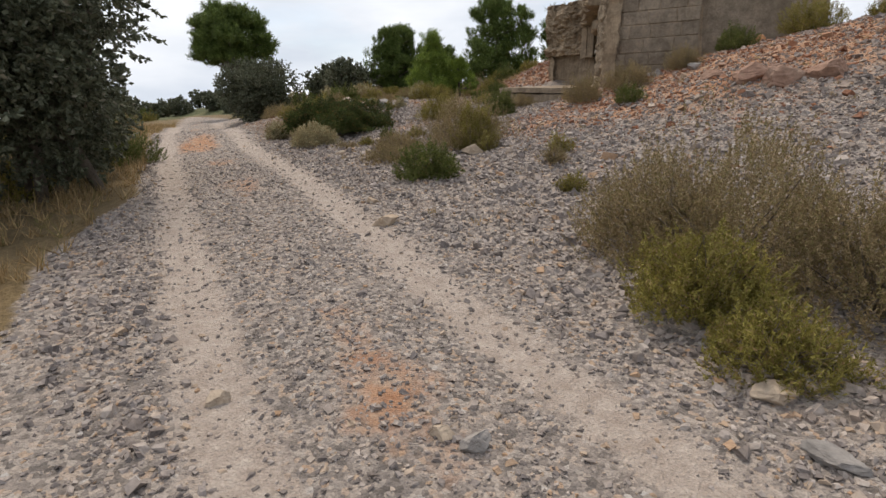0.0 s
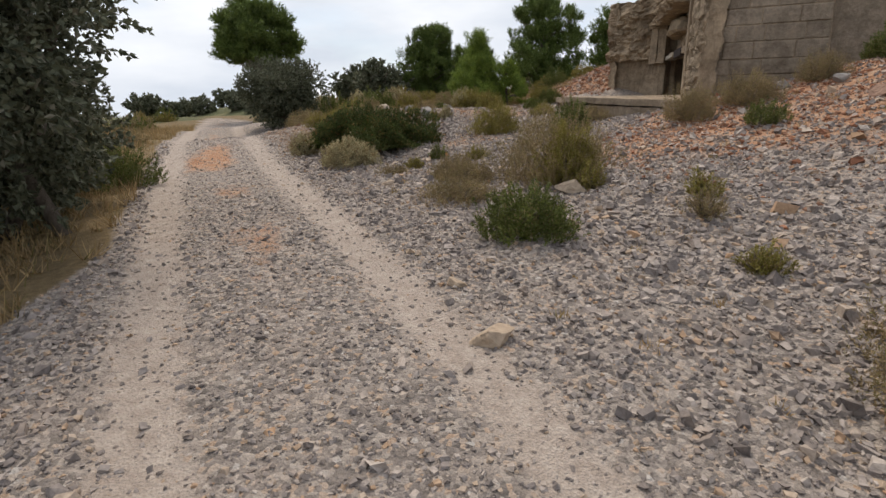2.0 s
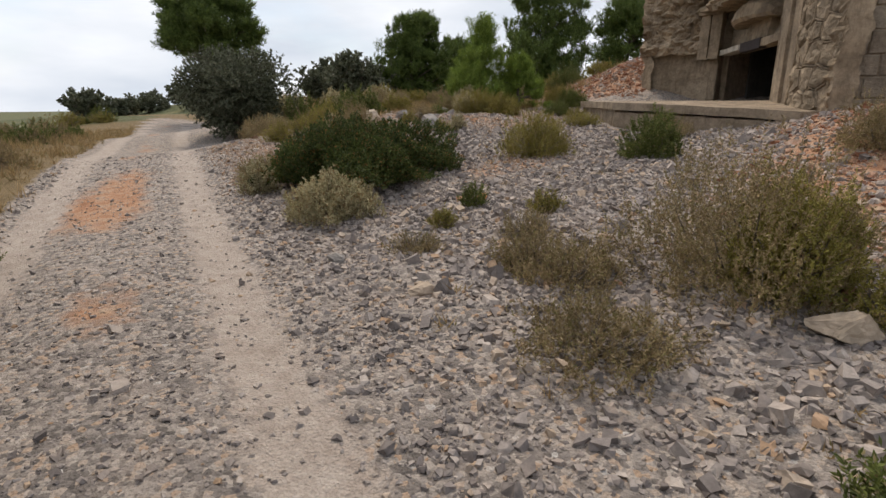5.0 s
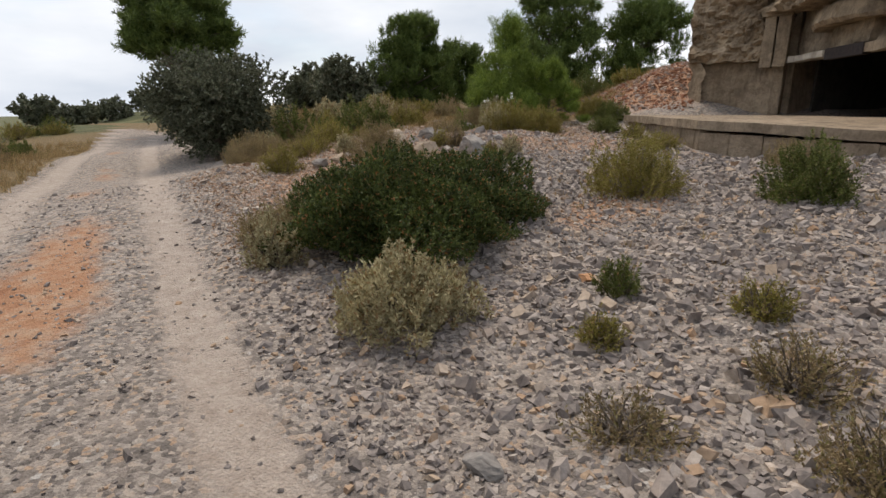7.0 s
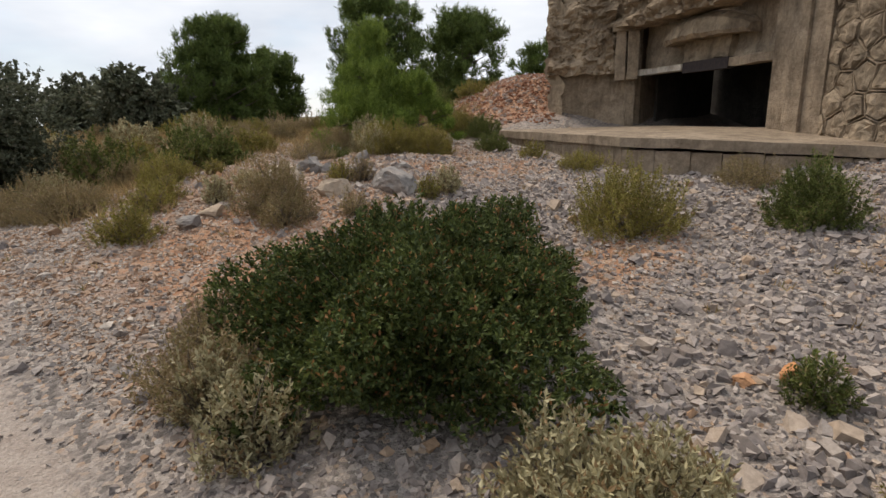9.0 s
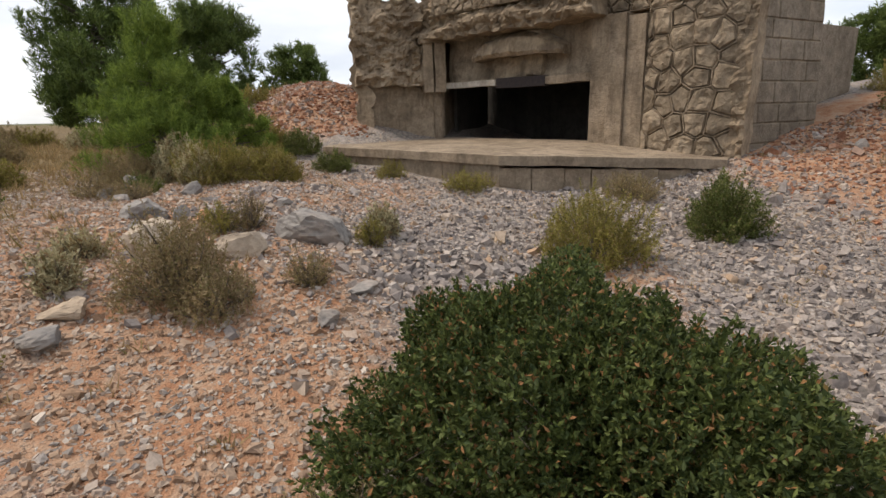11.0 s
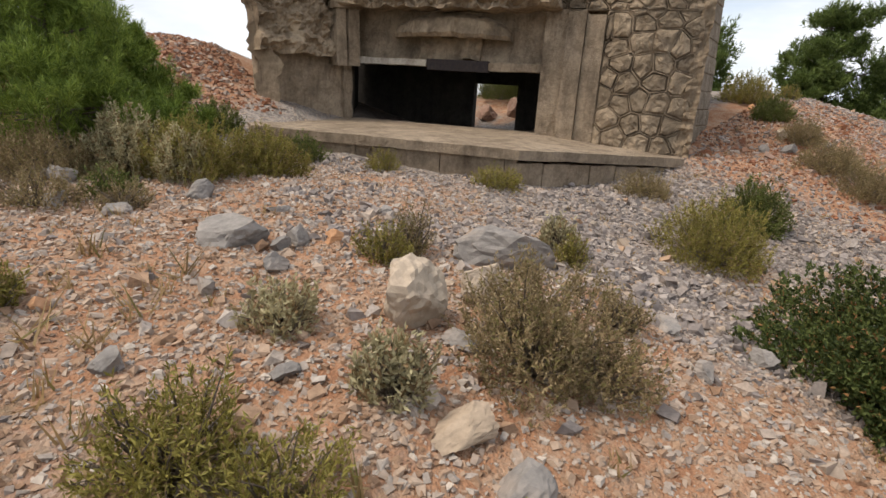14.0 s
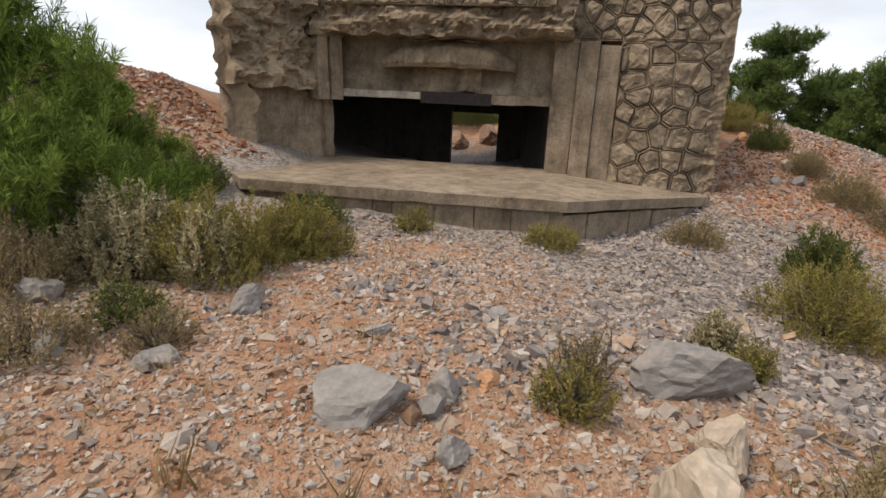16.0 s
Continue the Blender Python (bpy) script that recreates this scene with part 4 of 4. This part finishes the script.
    stonework(front, 0.25, LF, 4.36, Z_ROOF, 0.27, 0.20, 9, 0.05, 0.34, depth=0.46)
    rough_face("corner_rock", right, LR - 0.10, LR + 0.10, 1.35, Z_ROOF, lambda s, z: 0.03 + 0.06 * fbm(s, z, 61, 5, 2.5) + 0.10 * abs(fbm(s, z, 65, 4, 6.0)), MAT_ROUGH, 0.05, 1, "knobbly imitation rock along the corner", edge=0.03, back=0.3)
    # side wall of large blocks
    rough_face("side_backing", side, -0.02, LS, 1.3, Z_ROOF, lambda s, z: -0.012, MAT_MORTAR, 0.3)
    rng = random.Random(5)
    z = 1.32
    row = 0
    while z < Z_ROOF - 0.05:
        h = min(rng.uniform(0.27, 0.34), Z_ROOF - z)
        s = 0.02
        while s < LS - 0.03:
            w = rng.uniform(0.45, 0.75) if s > 0.03 or row % 2 else 0.3
            w = min(w, LS - s)
            if LS - s - w < 0.18:
                w = LS - s
            box_on("block", side, s + 0.008, s + w - 0.008, z + 0.008, z + h - 0.008, -0.1, rng.uniform(0.0, 0.012), MAT_BLOCK)
            s += w
        z += h
        row += 1
    # lower wing behind the side wall
    prism("rear_wing", [(-4.2, 13.5), (-2.6, 13.95), (-2.3, 16.6), (-3.4, 16.6)], 0.5, 3.75, MAT_BLOCK, label="lower block-built wing")


build_bunker()


def build_apron():
    """The concrete apron in front of the embrasure."""
    apron = empty("apron", (-9.0, 15.0, 1.5), "weathered concrete apron slab on a low block wall", "platform")
    inv = Matrix.Translation((9.0, -15.0, -1.5))
    plan = [(-11.6, 16.3), (-10.6, 14.75), (-9.4, 13.15), (-6.35, 12.42), (-6.0, 12.75), (-6.85, 15.0), (-8.8, 18.15), (-11.2, 17.8)]
    tops = [1.95, 1.95, 1.93, 1.80, 1.82, 1.96, 1.96, 1.96]
    bm = bmesh.new()
    hi = [bm.verts.new((x, y, z)) for (x, y), z in zip(plan, tops)]
    bm.faces.new(hi)
    ext = bmesh.ops.extrude_face_region(bm, geom=bm.faces[:])
    for v in [g for g in ext["geom"] if isinstance(g, bmesh.types.BMVert)]:
        v.co.z -= 0.13
    bmesh.ops.recalc_face_normals(bm, faces=bm.faces[:])
    bmesh.ops.triangulate(bm, faces=[f for f in bm.faces if len(f.verts) > 4])
    bmesh.ops.subdivide_edges(bm, edges=bm.edges[:], cuts=7, use_grid_fill=True)
    for v in bm.verts:
        q = v.co * 3.1
        v.co += Vector((noise.noise(q), noise.noise(q + Vector((5, 0, 0))), 0.6 * noise.noise(q + Vector((0, 5, 0))))) * 0.022
    me = bpy.data.meshes.new("slab")
    bm.to_mesh(me)
    bm.free()
    me.materials.append(MAT_SLAB)
    slab = new("slab", me)
    slab.parent, slab.matrix_parent_inverse = apron, inv
    tagged(slab, "weathered slab with chipped edges")
    rng = random.Random(3)
    for a, b, za in (((-11.5, 16.25), (-10.55, 14.8), 1.82), ((-10.55, 14.8), (-9.36, 13.2), 1.81), ((-9.36, 13.2), (-6.4, 12.48), 1.75)):
        f = Face((*a, 0), (*b, 0))
        s = 0.0
        while s < f.length - 0.02:
            w = min(rng.uniform(0.32, 0.5), f.length - s)
            top = za - (0.10 * s / f.length if a[0] > -10 else 0)
            ob = box_on("block", f, s + 0.005, s + w - 0.005, 1.1, top - 0.005, -0.25, rng.uniform(-0.01, 0.012), MAT_SLAB, rough=0.006, seed=int(s * 50), parent=apron)
            ob.matrix_parent_inverse = inv
            s += w


build_apron()

# ---- trees ----
leafy_tree(-8.5, 1.75, 3.3, 4.8, 0.25, "dark holm oak with several grey trunks beside the track", 1, 4, 5200, leaf=1.3)
leafy_tree(-10.0, 2.5, 1.8, 1.7, 0.0, "low dark holm oak bush beside the track", 19, 2, 1500, leaf=1.3)
leafy_tree(-7.4, -0.5, 3.4, 4.4, 0.1, "dark holm oak at the track's edge", 2, 2, 2600, leaf=1.5)
leafy_tree(-18.95, 11.2, 3.3, 2.35, 0.05, "rounded grey-green holm oak beside the track", 3, 2, 5200, depth=3.0, leaf=1.25)
needle_tree(-30.3, 16.4, 5.6, 2.9, 2.0, "pine", "tall umbrella-shaped pine above the track", 4, 230, 0.35, "round", 0.17, per=420, needle=0.20, width=0.034)
needle_tree(-13.95, 15.3, 2.1, 0.1, 1.2, "young_pine", "young bright green pine bushing down to the ground", 5, 105, 0.75, "cone", 0.06, per=780, needle=0.085, width=0.0075)
needle_tree(-13.2, 15.95, 1.35, 0.05, 0.72, "young_pine", "small bright green pine beside a larger one", 15, 60, 0.75, "cone", 0.05, per=780, needle=0.085, width=0.0075)
needle_tree(-17.2, 23.8, 4.25, 0.3, 1.75, "pine", "broad green pine behind the scrub", 6, 190, 0.8, "round", 0.13, per=420, needle=0.16, width=0.024)
needle_tree(-14.8, 26.8, 3.85, 0.3, 1.6, "pine", "dark green pine behind the scrub", 7, 170, 0.6, "round", 0.11, per=420, needle=0.16, width=0.024)
needle_tree(-21.1, 20.6, 3.3, 0.2, 1.35, "pine", "dark green pine behind the scrub", 8, 170, 0.9, "round", 0.11, per=420, needle=0.15, width=0.022)
needle_tree(-22.0, 24.5, 2.4, 0.2, 1.5, "pine", "low dark green pine behind the scrub", 16, 100, 0.6, "round", 0.10, per=360, needle=0.16, width=0.028)
needle_tree(-12.0, 29.5, 3.0, 0.3, 1.4, "pine", "small dark pine beyond the bunker", 17, 90, 0.6, "round", 0.10, per=360, needle=0.17, width=0.030)
needle_tree(6.7, 14.4, 4.4, 0.4, 1.45, "pine", "dark green pine beyond the red mound", 11, 170, 0.5, "round", 0.12, per=400, needle=0.16, width=0.026)
needle_tree(9.2, 13.0, 3.7, 0.3, 1.25, "pine", "dark green pine beyond the red mound", 12, 150, 0.5, "round", 0.12, per=400, needle=0.16, width=0.026)
needle_tree(6.5, 11.2, 3.2, 0.2, 1.5, "pine", "dark green pine beyond the red mound", 13, 150, 0.5, "round", 0.12, per=400, needle=0.16, width=0.026)
needle_tree(3.2, 17.5, 3.4, 0.2, 1.6, "pine", "dark green pine beyond the red mound", 14, 150, 0.5, "round", 0.12, per=400, needle=0.16, width=0.026)
leafy_tree(-22.5, 18.5, 3.2, 1.9, 0.0, "low dark oak on the crest", 9, 1, 900, leaf=2.6)
leafy_tree(-27.0, 20.5, 3.2, 1.8, 0.0, "low dark oak on the crest", 10, 1, 900, leaf=2.6)
leafy_tree(-25.0, 24.0, 3.4, 2.4, 0.0, "low dark oak on the crest", 18, 1, 900, leaf=2.6)
for i, (x, y, w, h) in enumerate(((-49.5, 17.0, 3.6, 2.5), (-47.0, 18.4, 2.6, 1.7), (-56.0, 24.0, 4.0, 2.2), (-60.0, 29.0, 5.0, 2.6), (-50.0, 25.0, 3.0, 1.9), (-45.0, 24.0, 3.0, 1.6), (-70.0, 36.0, 5.0, 3.0))):
    leafy_tree(x, y, w, 0.72 * h, 0.0, "small dark tree far along the ridge", 60 + i, 1, 400, leaf=4.0)

# ---- shrubs ----
MASTIC = "dense dark green mastic bush with a few russet twigs"
BROOM, GREEN, DRY, SILVER = "yellow-green shrub on stony ground", "low dark green shrub on stony ground", "straggly brown dry shrub on stony ground", "pale silvery cistus on stony ground"
shrub("mastic", -10.75, 8.3, 2.35, 0.82, MASTIC, 20, 3.1, cap=6500, coarse=0.95)
for k, x, y, w, h, label, seed in (
        ("cistus", -9.6, 6.8, 1.0, 0.5, "pale silvery dry cistus beside the dark mastic bush", 21),
        ("dry", -11.65, 7.25, 0.7, 0.4, "russet dry shrub at the foot of the mastic bush", 31),
        ("cistus", -11.15, 6.95, 0.5, 0.42, SILVER, 32),
        ("broom", -9.4, 10.55, 1.15, 0.72, "yellow-green shrub below the apron", 22),
        ("green", -7.75, 10.8, 0.85, 0.68, "dark green upright shrub below the apron", 23),
        ("dry", -1.05, 4.5, 2.1, 1.2, "large brown-green dry shrub at the track's edge", 24),
        ("dry", -0.1, 4.2, 1.5, 1.0, "yellow-green and brown shrub at the track's edge", 25),
        ("broom", -0.95, 3.55, 1.0, 0.55, BROOM, 34), ("broom", -0.45, 3.1, 0.8, 0.4, BROOM, 134), ("dry", -1.75, 4.6, 1.3, 0.9, DRY, 35), ("green", 0.6, 5.6, 1.6, 1.1, GREEN, 36),
        ("dry", -1.5, 3.95, 0.5, 0.22, DRY, 37), ("broom", 0.4, 3.2, 0.8, 0.5, BROOM, 38),
        ("green", -4.72, 5.05, 0.9, 0.46, "low dark green shrub on the rubble", 26),
        ("dry", -5.8, 7.1, 1.75, 1.0, "straggly brown and green shrub on the rubble", 27),
        ("broom", -5.5, 6.95, 0.8, 0.8, BROOM, 28), ("dry", -6.15, 5.75, 1.0, 0.26, DRY, 29), ("dry", -6.7, 6.5, 0.8, 0.36, DRY, 39),
        ("broom", -5.05, 6.75, 0.35, 0.3, BROOM, 40), ("dry", -3.7, 6.4, 0.4, 0.25, DRY, 41), ("broom", -3.9, 6.9, 0.4, 0.3, BROOM, 42),
        ("dry", -4.7, 10.9, 1.1, 0.55, "dry grey shrub against the bunker's side wall", 43), ("green", -4.1, 9.6, 0.6, 0.35, GREEN, 44), ("dry", -3.9, 11.6, 0.8, 0.5, DRY, 45),
        ("broom", -2.1, 13.3, 1.2, 0.7, "bright yellow-green shrub on the red mound", 46), ("broom", -1.0, 12.9, 0.5, 0.35, BROOM, 47), ("green", -3.2, 12.4, 0.8, 0.5, GREEN, 48),
        ("dry", -5.3, 10.2, 0.9, 0.55, DRY, 49), ("broom", -3.0, 5.6, 0.35, 0.2, BROOM, 50),
        ("dry", -7.45, 7.2, 0.5, 0.3, DRY, 51), ("broom", -7.7, 7.9, 0.35, 0.24, BROOM, 52), ("broom", -8.45, 7.25, 0.28, 0.18, BROOM, 53), ("green", -8.6, 7.95, 0.34, 0.28, GREEN, 54),
        ("dry", -7.1, 6.6, 0.6, 0.35, DRY, 55), ("dry", -8.0, 6.4, 0.5, 0.15, DRY, 56),
        ("dry", -12.85, 9.95, 0.85, 0.62, "tangled grey-brown shrub among pale rocks", 58), ("cistus", -13.72, 10.8, 0.42, 0.28, SILVER, 59),
        ("cistus", -13.6, 10.05, 0.38, 0.32, SILVER, 70), ("broom", -12.75, 11.3, 0.38, 0.28, BROOM, 71), ("dry", -12.5, 11.35, 0.36, 0.36, DRY, 72), ("broom", -11.45, 10.75, 0.26, 0.24, BROOM, 73),
        ("cistus", -11.3, 11.0, 0.35, 0.3, SILVER, 74), ("broom", -13.85, 9.05, 0.6, 0.4, BROOM, 75), ("broom", -14.2, 9.75, 0.5, 0.3, BROOM, 76),
        ("broom", -14.75, 11.5, 0.26, 0.18, BROOM, 78), ("dry", -12.0, 10.0, 0.35, 0.25, DRY, 79),
        ("broom", -13.1, 14.0, 1.2, 0.6, BROOM, 80), ("cistus", -13.6, 14.3, 0.9, 0.7, SILVER, 81), ("broom", -12.4, 14.0, 0.9, 0.55, BROOM, 82), ("dry", -14.3, 14.4, 1.0, 0.5, DRY, 83),
        ("green", -13.9, 13.5, 0.5, 0.25, GREEN, 84), ("dry", -14.4, 13.4, 0.6, 0.3, DRY, 85),
        ("green", -11.5, 15.0, 0.7, 0.35, "dark green shrub growing against the apron", 86), ("broom", -9.9, 13.0, 0.7, 0.25, BROOM, 87), ("broom", -10.7, 14.3, 0.5, 0.3, BROOM, 88),
        ("dry", -8.0, 12.1, 0.8, 0.35, DRY, 89), ("green", -12.0, 16.6, 0.8, 0.5, GREEN, 90), ("broom", -12.6, 17.0, 0.9, 0.5, BROOM, 91), ("green", -14.0, 20.0, 1.2, 0.8, GREEN, 92),
        ("dry", -16.8, 12.2, 1.0, 0.45, DRY, 401), ("cistus", -17.5, 11.3, 0.7, 0.5, SILVER, 402), ("broom", -15.9, 12.9, 0.9, 0.42, BROOM, 404), ("dry", -16.7, 14.9, 1.1, 0.55, DRY, 405),
        ("broom", -14.4, 10.1, 0.55, 0.36, BROOM, 406), ("dry", -12.6, 9.7, 0.6, 0.35, DRY, 407), ("cistus", -11.5, 7.15, 0.45, 0.4, SILVER, 409), ("dry", -11.95, 7.75, 0.6, 0.35, "russet dry shrub at the foot of the mastic bush", 410),
        ("green", -10.9, 3.6, 1.3, 0.7, "dark green shrub at the track's edge", 411), ("green", -12.2, 3.6, 1.2, 0.6, "dark green shrub at the track's edge", 412), ("dry", -13.9, 13.1, 0.45, 0.22, DRY, 413), ("cistus", -13.3, 13.8, 0.6, 0.5, SILVER, 414),
        ("dry", -15.8, 10.2, 1.1, 0.5, DRY, 93), ("dry", -16.6, 10.4, 1.2, 0.6, DRY, 94), ("broom", -15.3, 11.2, 0.8, 0.45, BROOM, 95), ("green", -2.3, 20.2, 1.8, 1.1, "green shrub seen beyond the rear door", 96), ("green", -1.2, 20.6, 2.0, 1.5, "green shrub seen beyond the rear door", 97)):
    shrub(k, x, y, w, h, label, seed, group="shrubs on the slope")
_r = random.Random(77)
_n = 0
while _n < 62:
    x, y = _r.uniform(-28, -12.5), _r.uniform(8, 23)
    d = float(off_track(x, y))
    if d < 2.2 or (x > -15.6 and y < 14.8) or (x > -17 and y < 11.5) or math.hypot(x + 19, y - 11) < 1.5 or math.hypot(x + 14, y - 15.6) < 1.4 or (x > -13 and y > 16):
        continue
    kind, label = _r.choice((("broom", BROOM), ("green", GREEN), ("dry", DRY), ("dry", DRY), ("cistus", SILVER), ("broom", BROOM)))
    w = _r.uniform(0.7, 1.5)
    shrub(kind, x, y, w, w * _r.uniform(0.42, 0.62), label, 200 + _n, group="shrubs on the slope", cap=240, coarse=2.0)
    _n += 1
_n = 0
while _n < 88:
    x = _r.uniform(-38, -8.5) if _n < 46 else _r.uniform(-24, -10.5)
    y = float(track(x)) - _r.uniform(1.9, 10 if x < -16 else 6) / 0.93
    kind, label = _r.choice((("broom", BROOM), ("green", GREEN), ("dry", DRY), ("dry", DRY), ("green", GREEN)))
    w = _r.uniform(0.6, 1.5)
    shrub(kind, x, y, w, w * _r.uniform(0.4, 0.6), label, 300 + _n, group="shrubs on the slope", cap=210, coarse=2.0)
    _n += 1

grass_patch("dry straw-coloured grass along the track's edge", 1, 9000, (-30, -3, 0, 14), lambda x, y: smooth01(0.1, -0.4, off_track(x, y) - left_edge(x)) * (1 - smooth01(-5, -8, off_track(x, y))), 0.25)
grass_patch("dry straw-coloured grass among the shrubs", 2, 9000, (-30, 8, -12, 24), lambda x, y: grass_at(x, y) * smooth01(1.6, 2.4, off_track(x, y)), 0.2)
grass_patch("sparse dry grass on stony soil", 3, 900, (-15, 3, 1, 15), lambda x, y: np.where(in_bunker(x, y), 0, 0.5 * smooth01(1.3, 1.9, off_track(x, y))), 0.09)

# ---- loose rocks ----
G_, T_, O_, R_ = (MAT_GREYROCK, "grey limestone rock"), (MAT_TANROCK, "pale tan limestone rock"), (MAT_ORANGEROCK, "bright orange stone"), (MAT_REDROCK, "red-brown rock")
for i, (x, y, sx, sy, sz, (mat, what), turn, more) in enumerate((
        (-11.85, 10.95, 0.36, 0.27, 0.16, G_, -35, " slab propped on the rubble"), (-13.1, 10.6, 0.23, 0.19, 0.20, T_, 40, ", the largest on the slope"),
        (-12.5, 10.65, 0.24, 0.15, 0.13, T_, 10, " under a tangled shrub"), (-13.47, 9.75, 0.17, 0.11, 0.08, T_, -20, " half buried in red soil"),
        (-13.52, 11.9, 0.29, 0.17, 0.14, G_, -30, " on bare soil"), (-14.45, 10.8, 0.08, 0.08, 0.07, G_, 0, " on bare soil"), (-13.3, 13.25, 0.15, 0.1, 0.10, G_, 10, " beside a shrub"),
        (-14.18, 14.05, 0.13, 0.12, 0.13, G_, 0, " beside a shrub"), (-14.3, 13.4, 0.13, 0.10, 0.10, G_, 40, " beside a shrub"), (-13.47, 9.45, 0.14, 0.10, 0.07, G_, 20, " on red soil"), (-13.15, 11.75, 0.13, 0.10, 0.09, G_, 60, " on bare soil"), (-13.45, 11.45, 0.12, 0.09, 0.07, G_, 0, " on bare soil"), (-12.93, 11.65, 0.085, 0.06, 0.055, O_, 15, " on bare soil"), (-14.6, 11.4, 0.05, 0.04, 0.05, O_, 15, " beside a small shrub"),
        (-13.3, 11.7, 0.10, 0.07, 0.06, G_, 50, " on bare soil"), (-13.9, 11.3, 0.09, 0.06, 0.05, G_, 80, " on bare soil"), (-14.0, 12.9, 0.10, 0.09, 0.06, G_, 30, " on bare soil"),
        (-13.0, 12.4, 0.11, 0.07, 0.04, G_, -10, " on bare soil"), (-12.2, 12.1, 0.12, 0.08, 0.05, G_, 60, " among rubble"), (-13.0, 10.2, 0.12, 0.08, 0.07, G_, -40, " beside a pale rock"),
        (-13.9, 10.4, 0.07, 0.05, 0.04, G_, 10, " on bare soil"), (-11.6, 9.9, 0.12, 0.09, 0.06, G_, 30, " on rubble"), (-11.3, 9.4, 0.11, 0.08, 0.06, G_, 70, " on rubble"), (-11.9, 9.5, 0.09, 0.07, 0.05, G_, 0, " on red soil"),
        (-5.2, 6.55, 0.19, 0.13, 0.12, T_, 20, " beside a shrub"), (-3.83, 3.48, 0.13, 0.10, 0.08, T_, 60, " lying on the track"), (-2.47, 1.04, 0.06, 0.06, 0.05, T_, 0, " lying on the track"),
        (-1.42, 1.56, 0.065, 0.05, 0.035, T_, 10, " lying on the track"), (-1.27, 1.6, 0.08, 0.06, 0.055, G_, 50, " lying on the track"), (-0.4, 2.8, 0.11, 0.08, 0.07, T_, 30, " beside the track"),
        (-0.1, 2.42, 0.11, 0.07, 0.05, G_, 10, " beside the track"), (-0.35, 3.0, 0.11, 0.07, 0.06, G_, 80, " beside the track"), (-4.5, 3.9, 0.09, 0.06, 0.04, T_, 10, " at the track's edge"), (-3.0, 0.2, 0.09, 0.06, 0.04, T_, 10, " at the track's edge"),
        (-2.3, 9.9, 0.35, 0.25, 0.2, R_, 10, " breaking out of the mound"), (-1.8, 9.8, 0.4, 0.25, 0.2, R_, 50, " breaking out of the mound"), (-1.3, 9.9, 0.35, 0.2, 0.16, R_, 0, " breaking out of the mound"), (-2.9, 10.2, 0.2, 0.15, 0.12, R_, 30, " on the mound"),
        (-2.9, 12.9, 0.16, 0.1, 0.09, O_, 30, " on top of the mound"), (-8.9, 8.1, 0.08, 0.05, 0.05, O_, 30, " among rubble"), (-8.65, 8.15, 0.07, 0.05, 0.06, O_, 60, " among rubble"),
        (-4.4, 11.6, 0.16, 0.12, 0.10, G_, 0, " on the red slope"), (-4.0, 11.9, 0.14, 0.1, 0.1, T_, 40, " on the red slope"), (-4.7, 11.9, 0.12, 0.1, 0.08, G_, 80, " on the red slope"), (-3.6, 11.3, 0.14, 0.1, 0.08, G_, 20, " on the red slope"),
        (-3.7, 19.4, 0.4, 0.3, 0.25, R_, 20, " seen beyond the rear door"), (-3.2, 18.7, 0.4, 0.3, 0.3, R_, 70, " seen beyond the rear door"), (-7.7, 8.2, 0.09, 0.07, 0.05, G_, 0, " among rubble"), (-8.4, 5.9, 0.10, 0.07, 0.05, G_, 20, " beside the track"), (-7.3, 5.7, 0.11, 0.07, 0.05, T_, 50, " beside the track"))):
    rock(x, y, sx, sy, sz, mat, what + more, i + 1, turn)
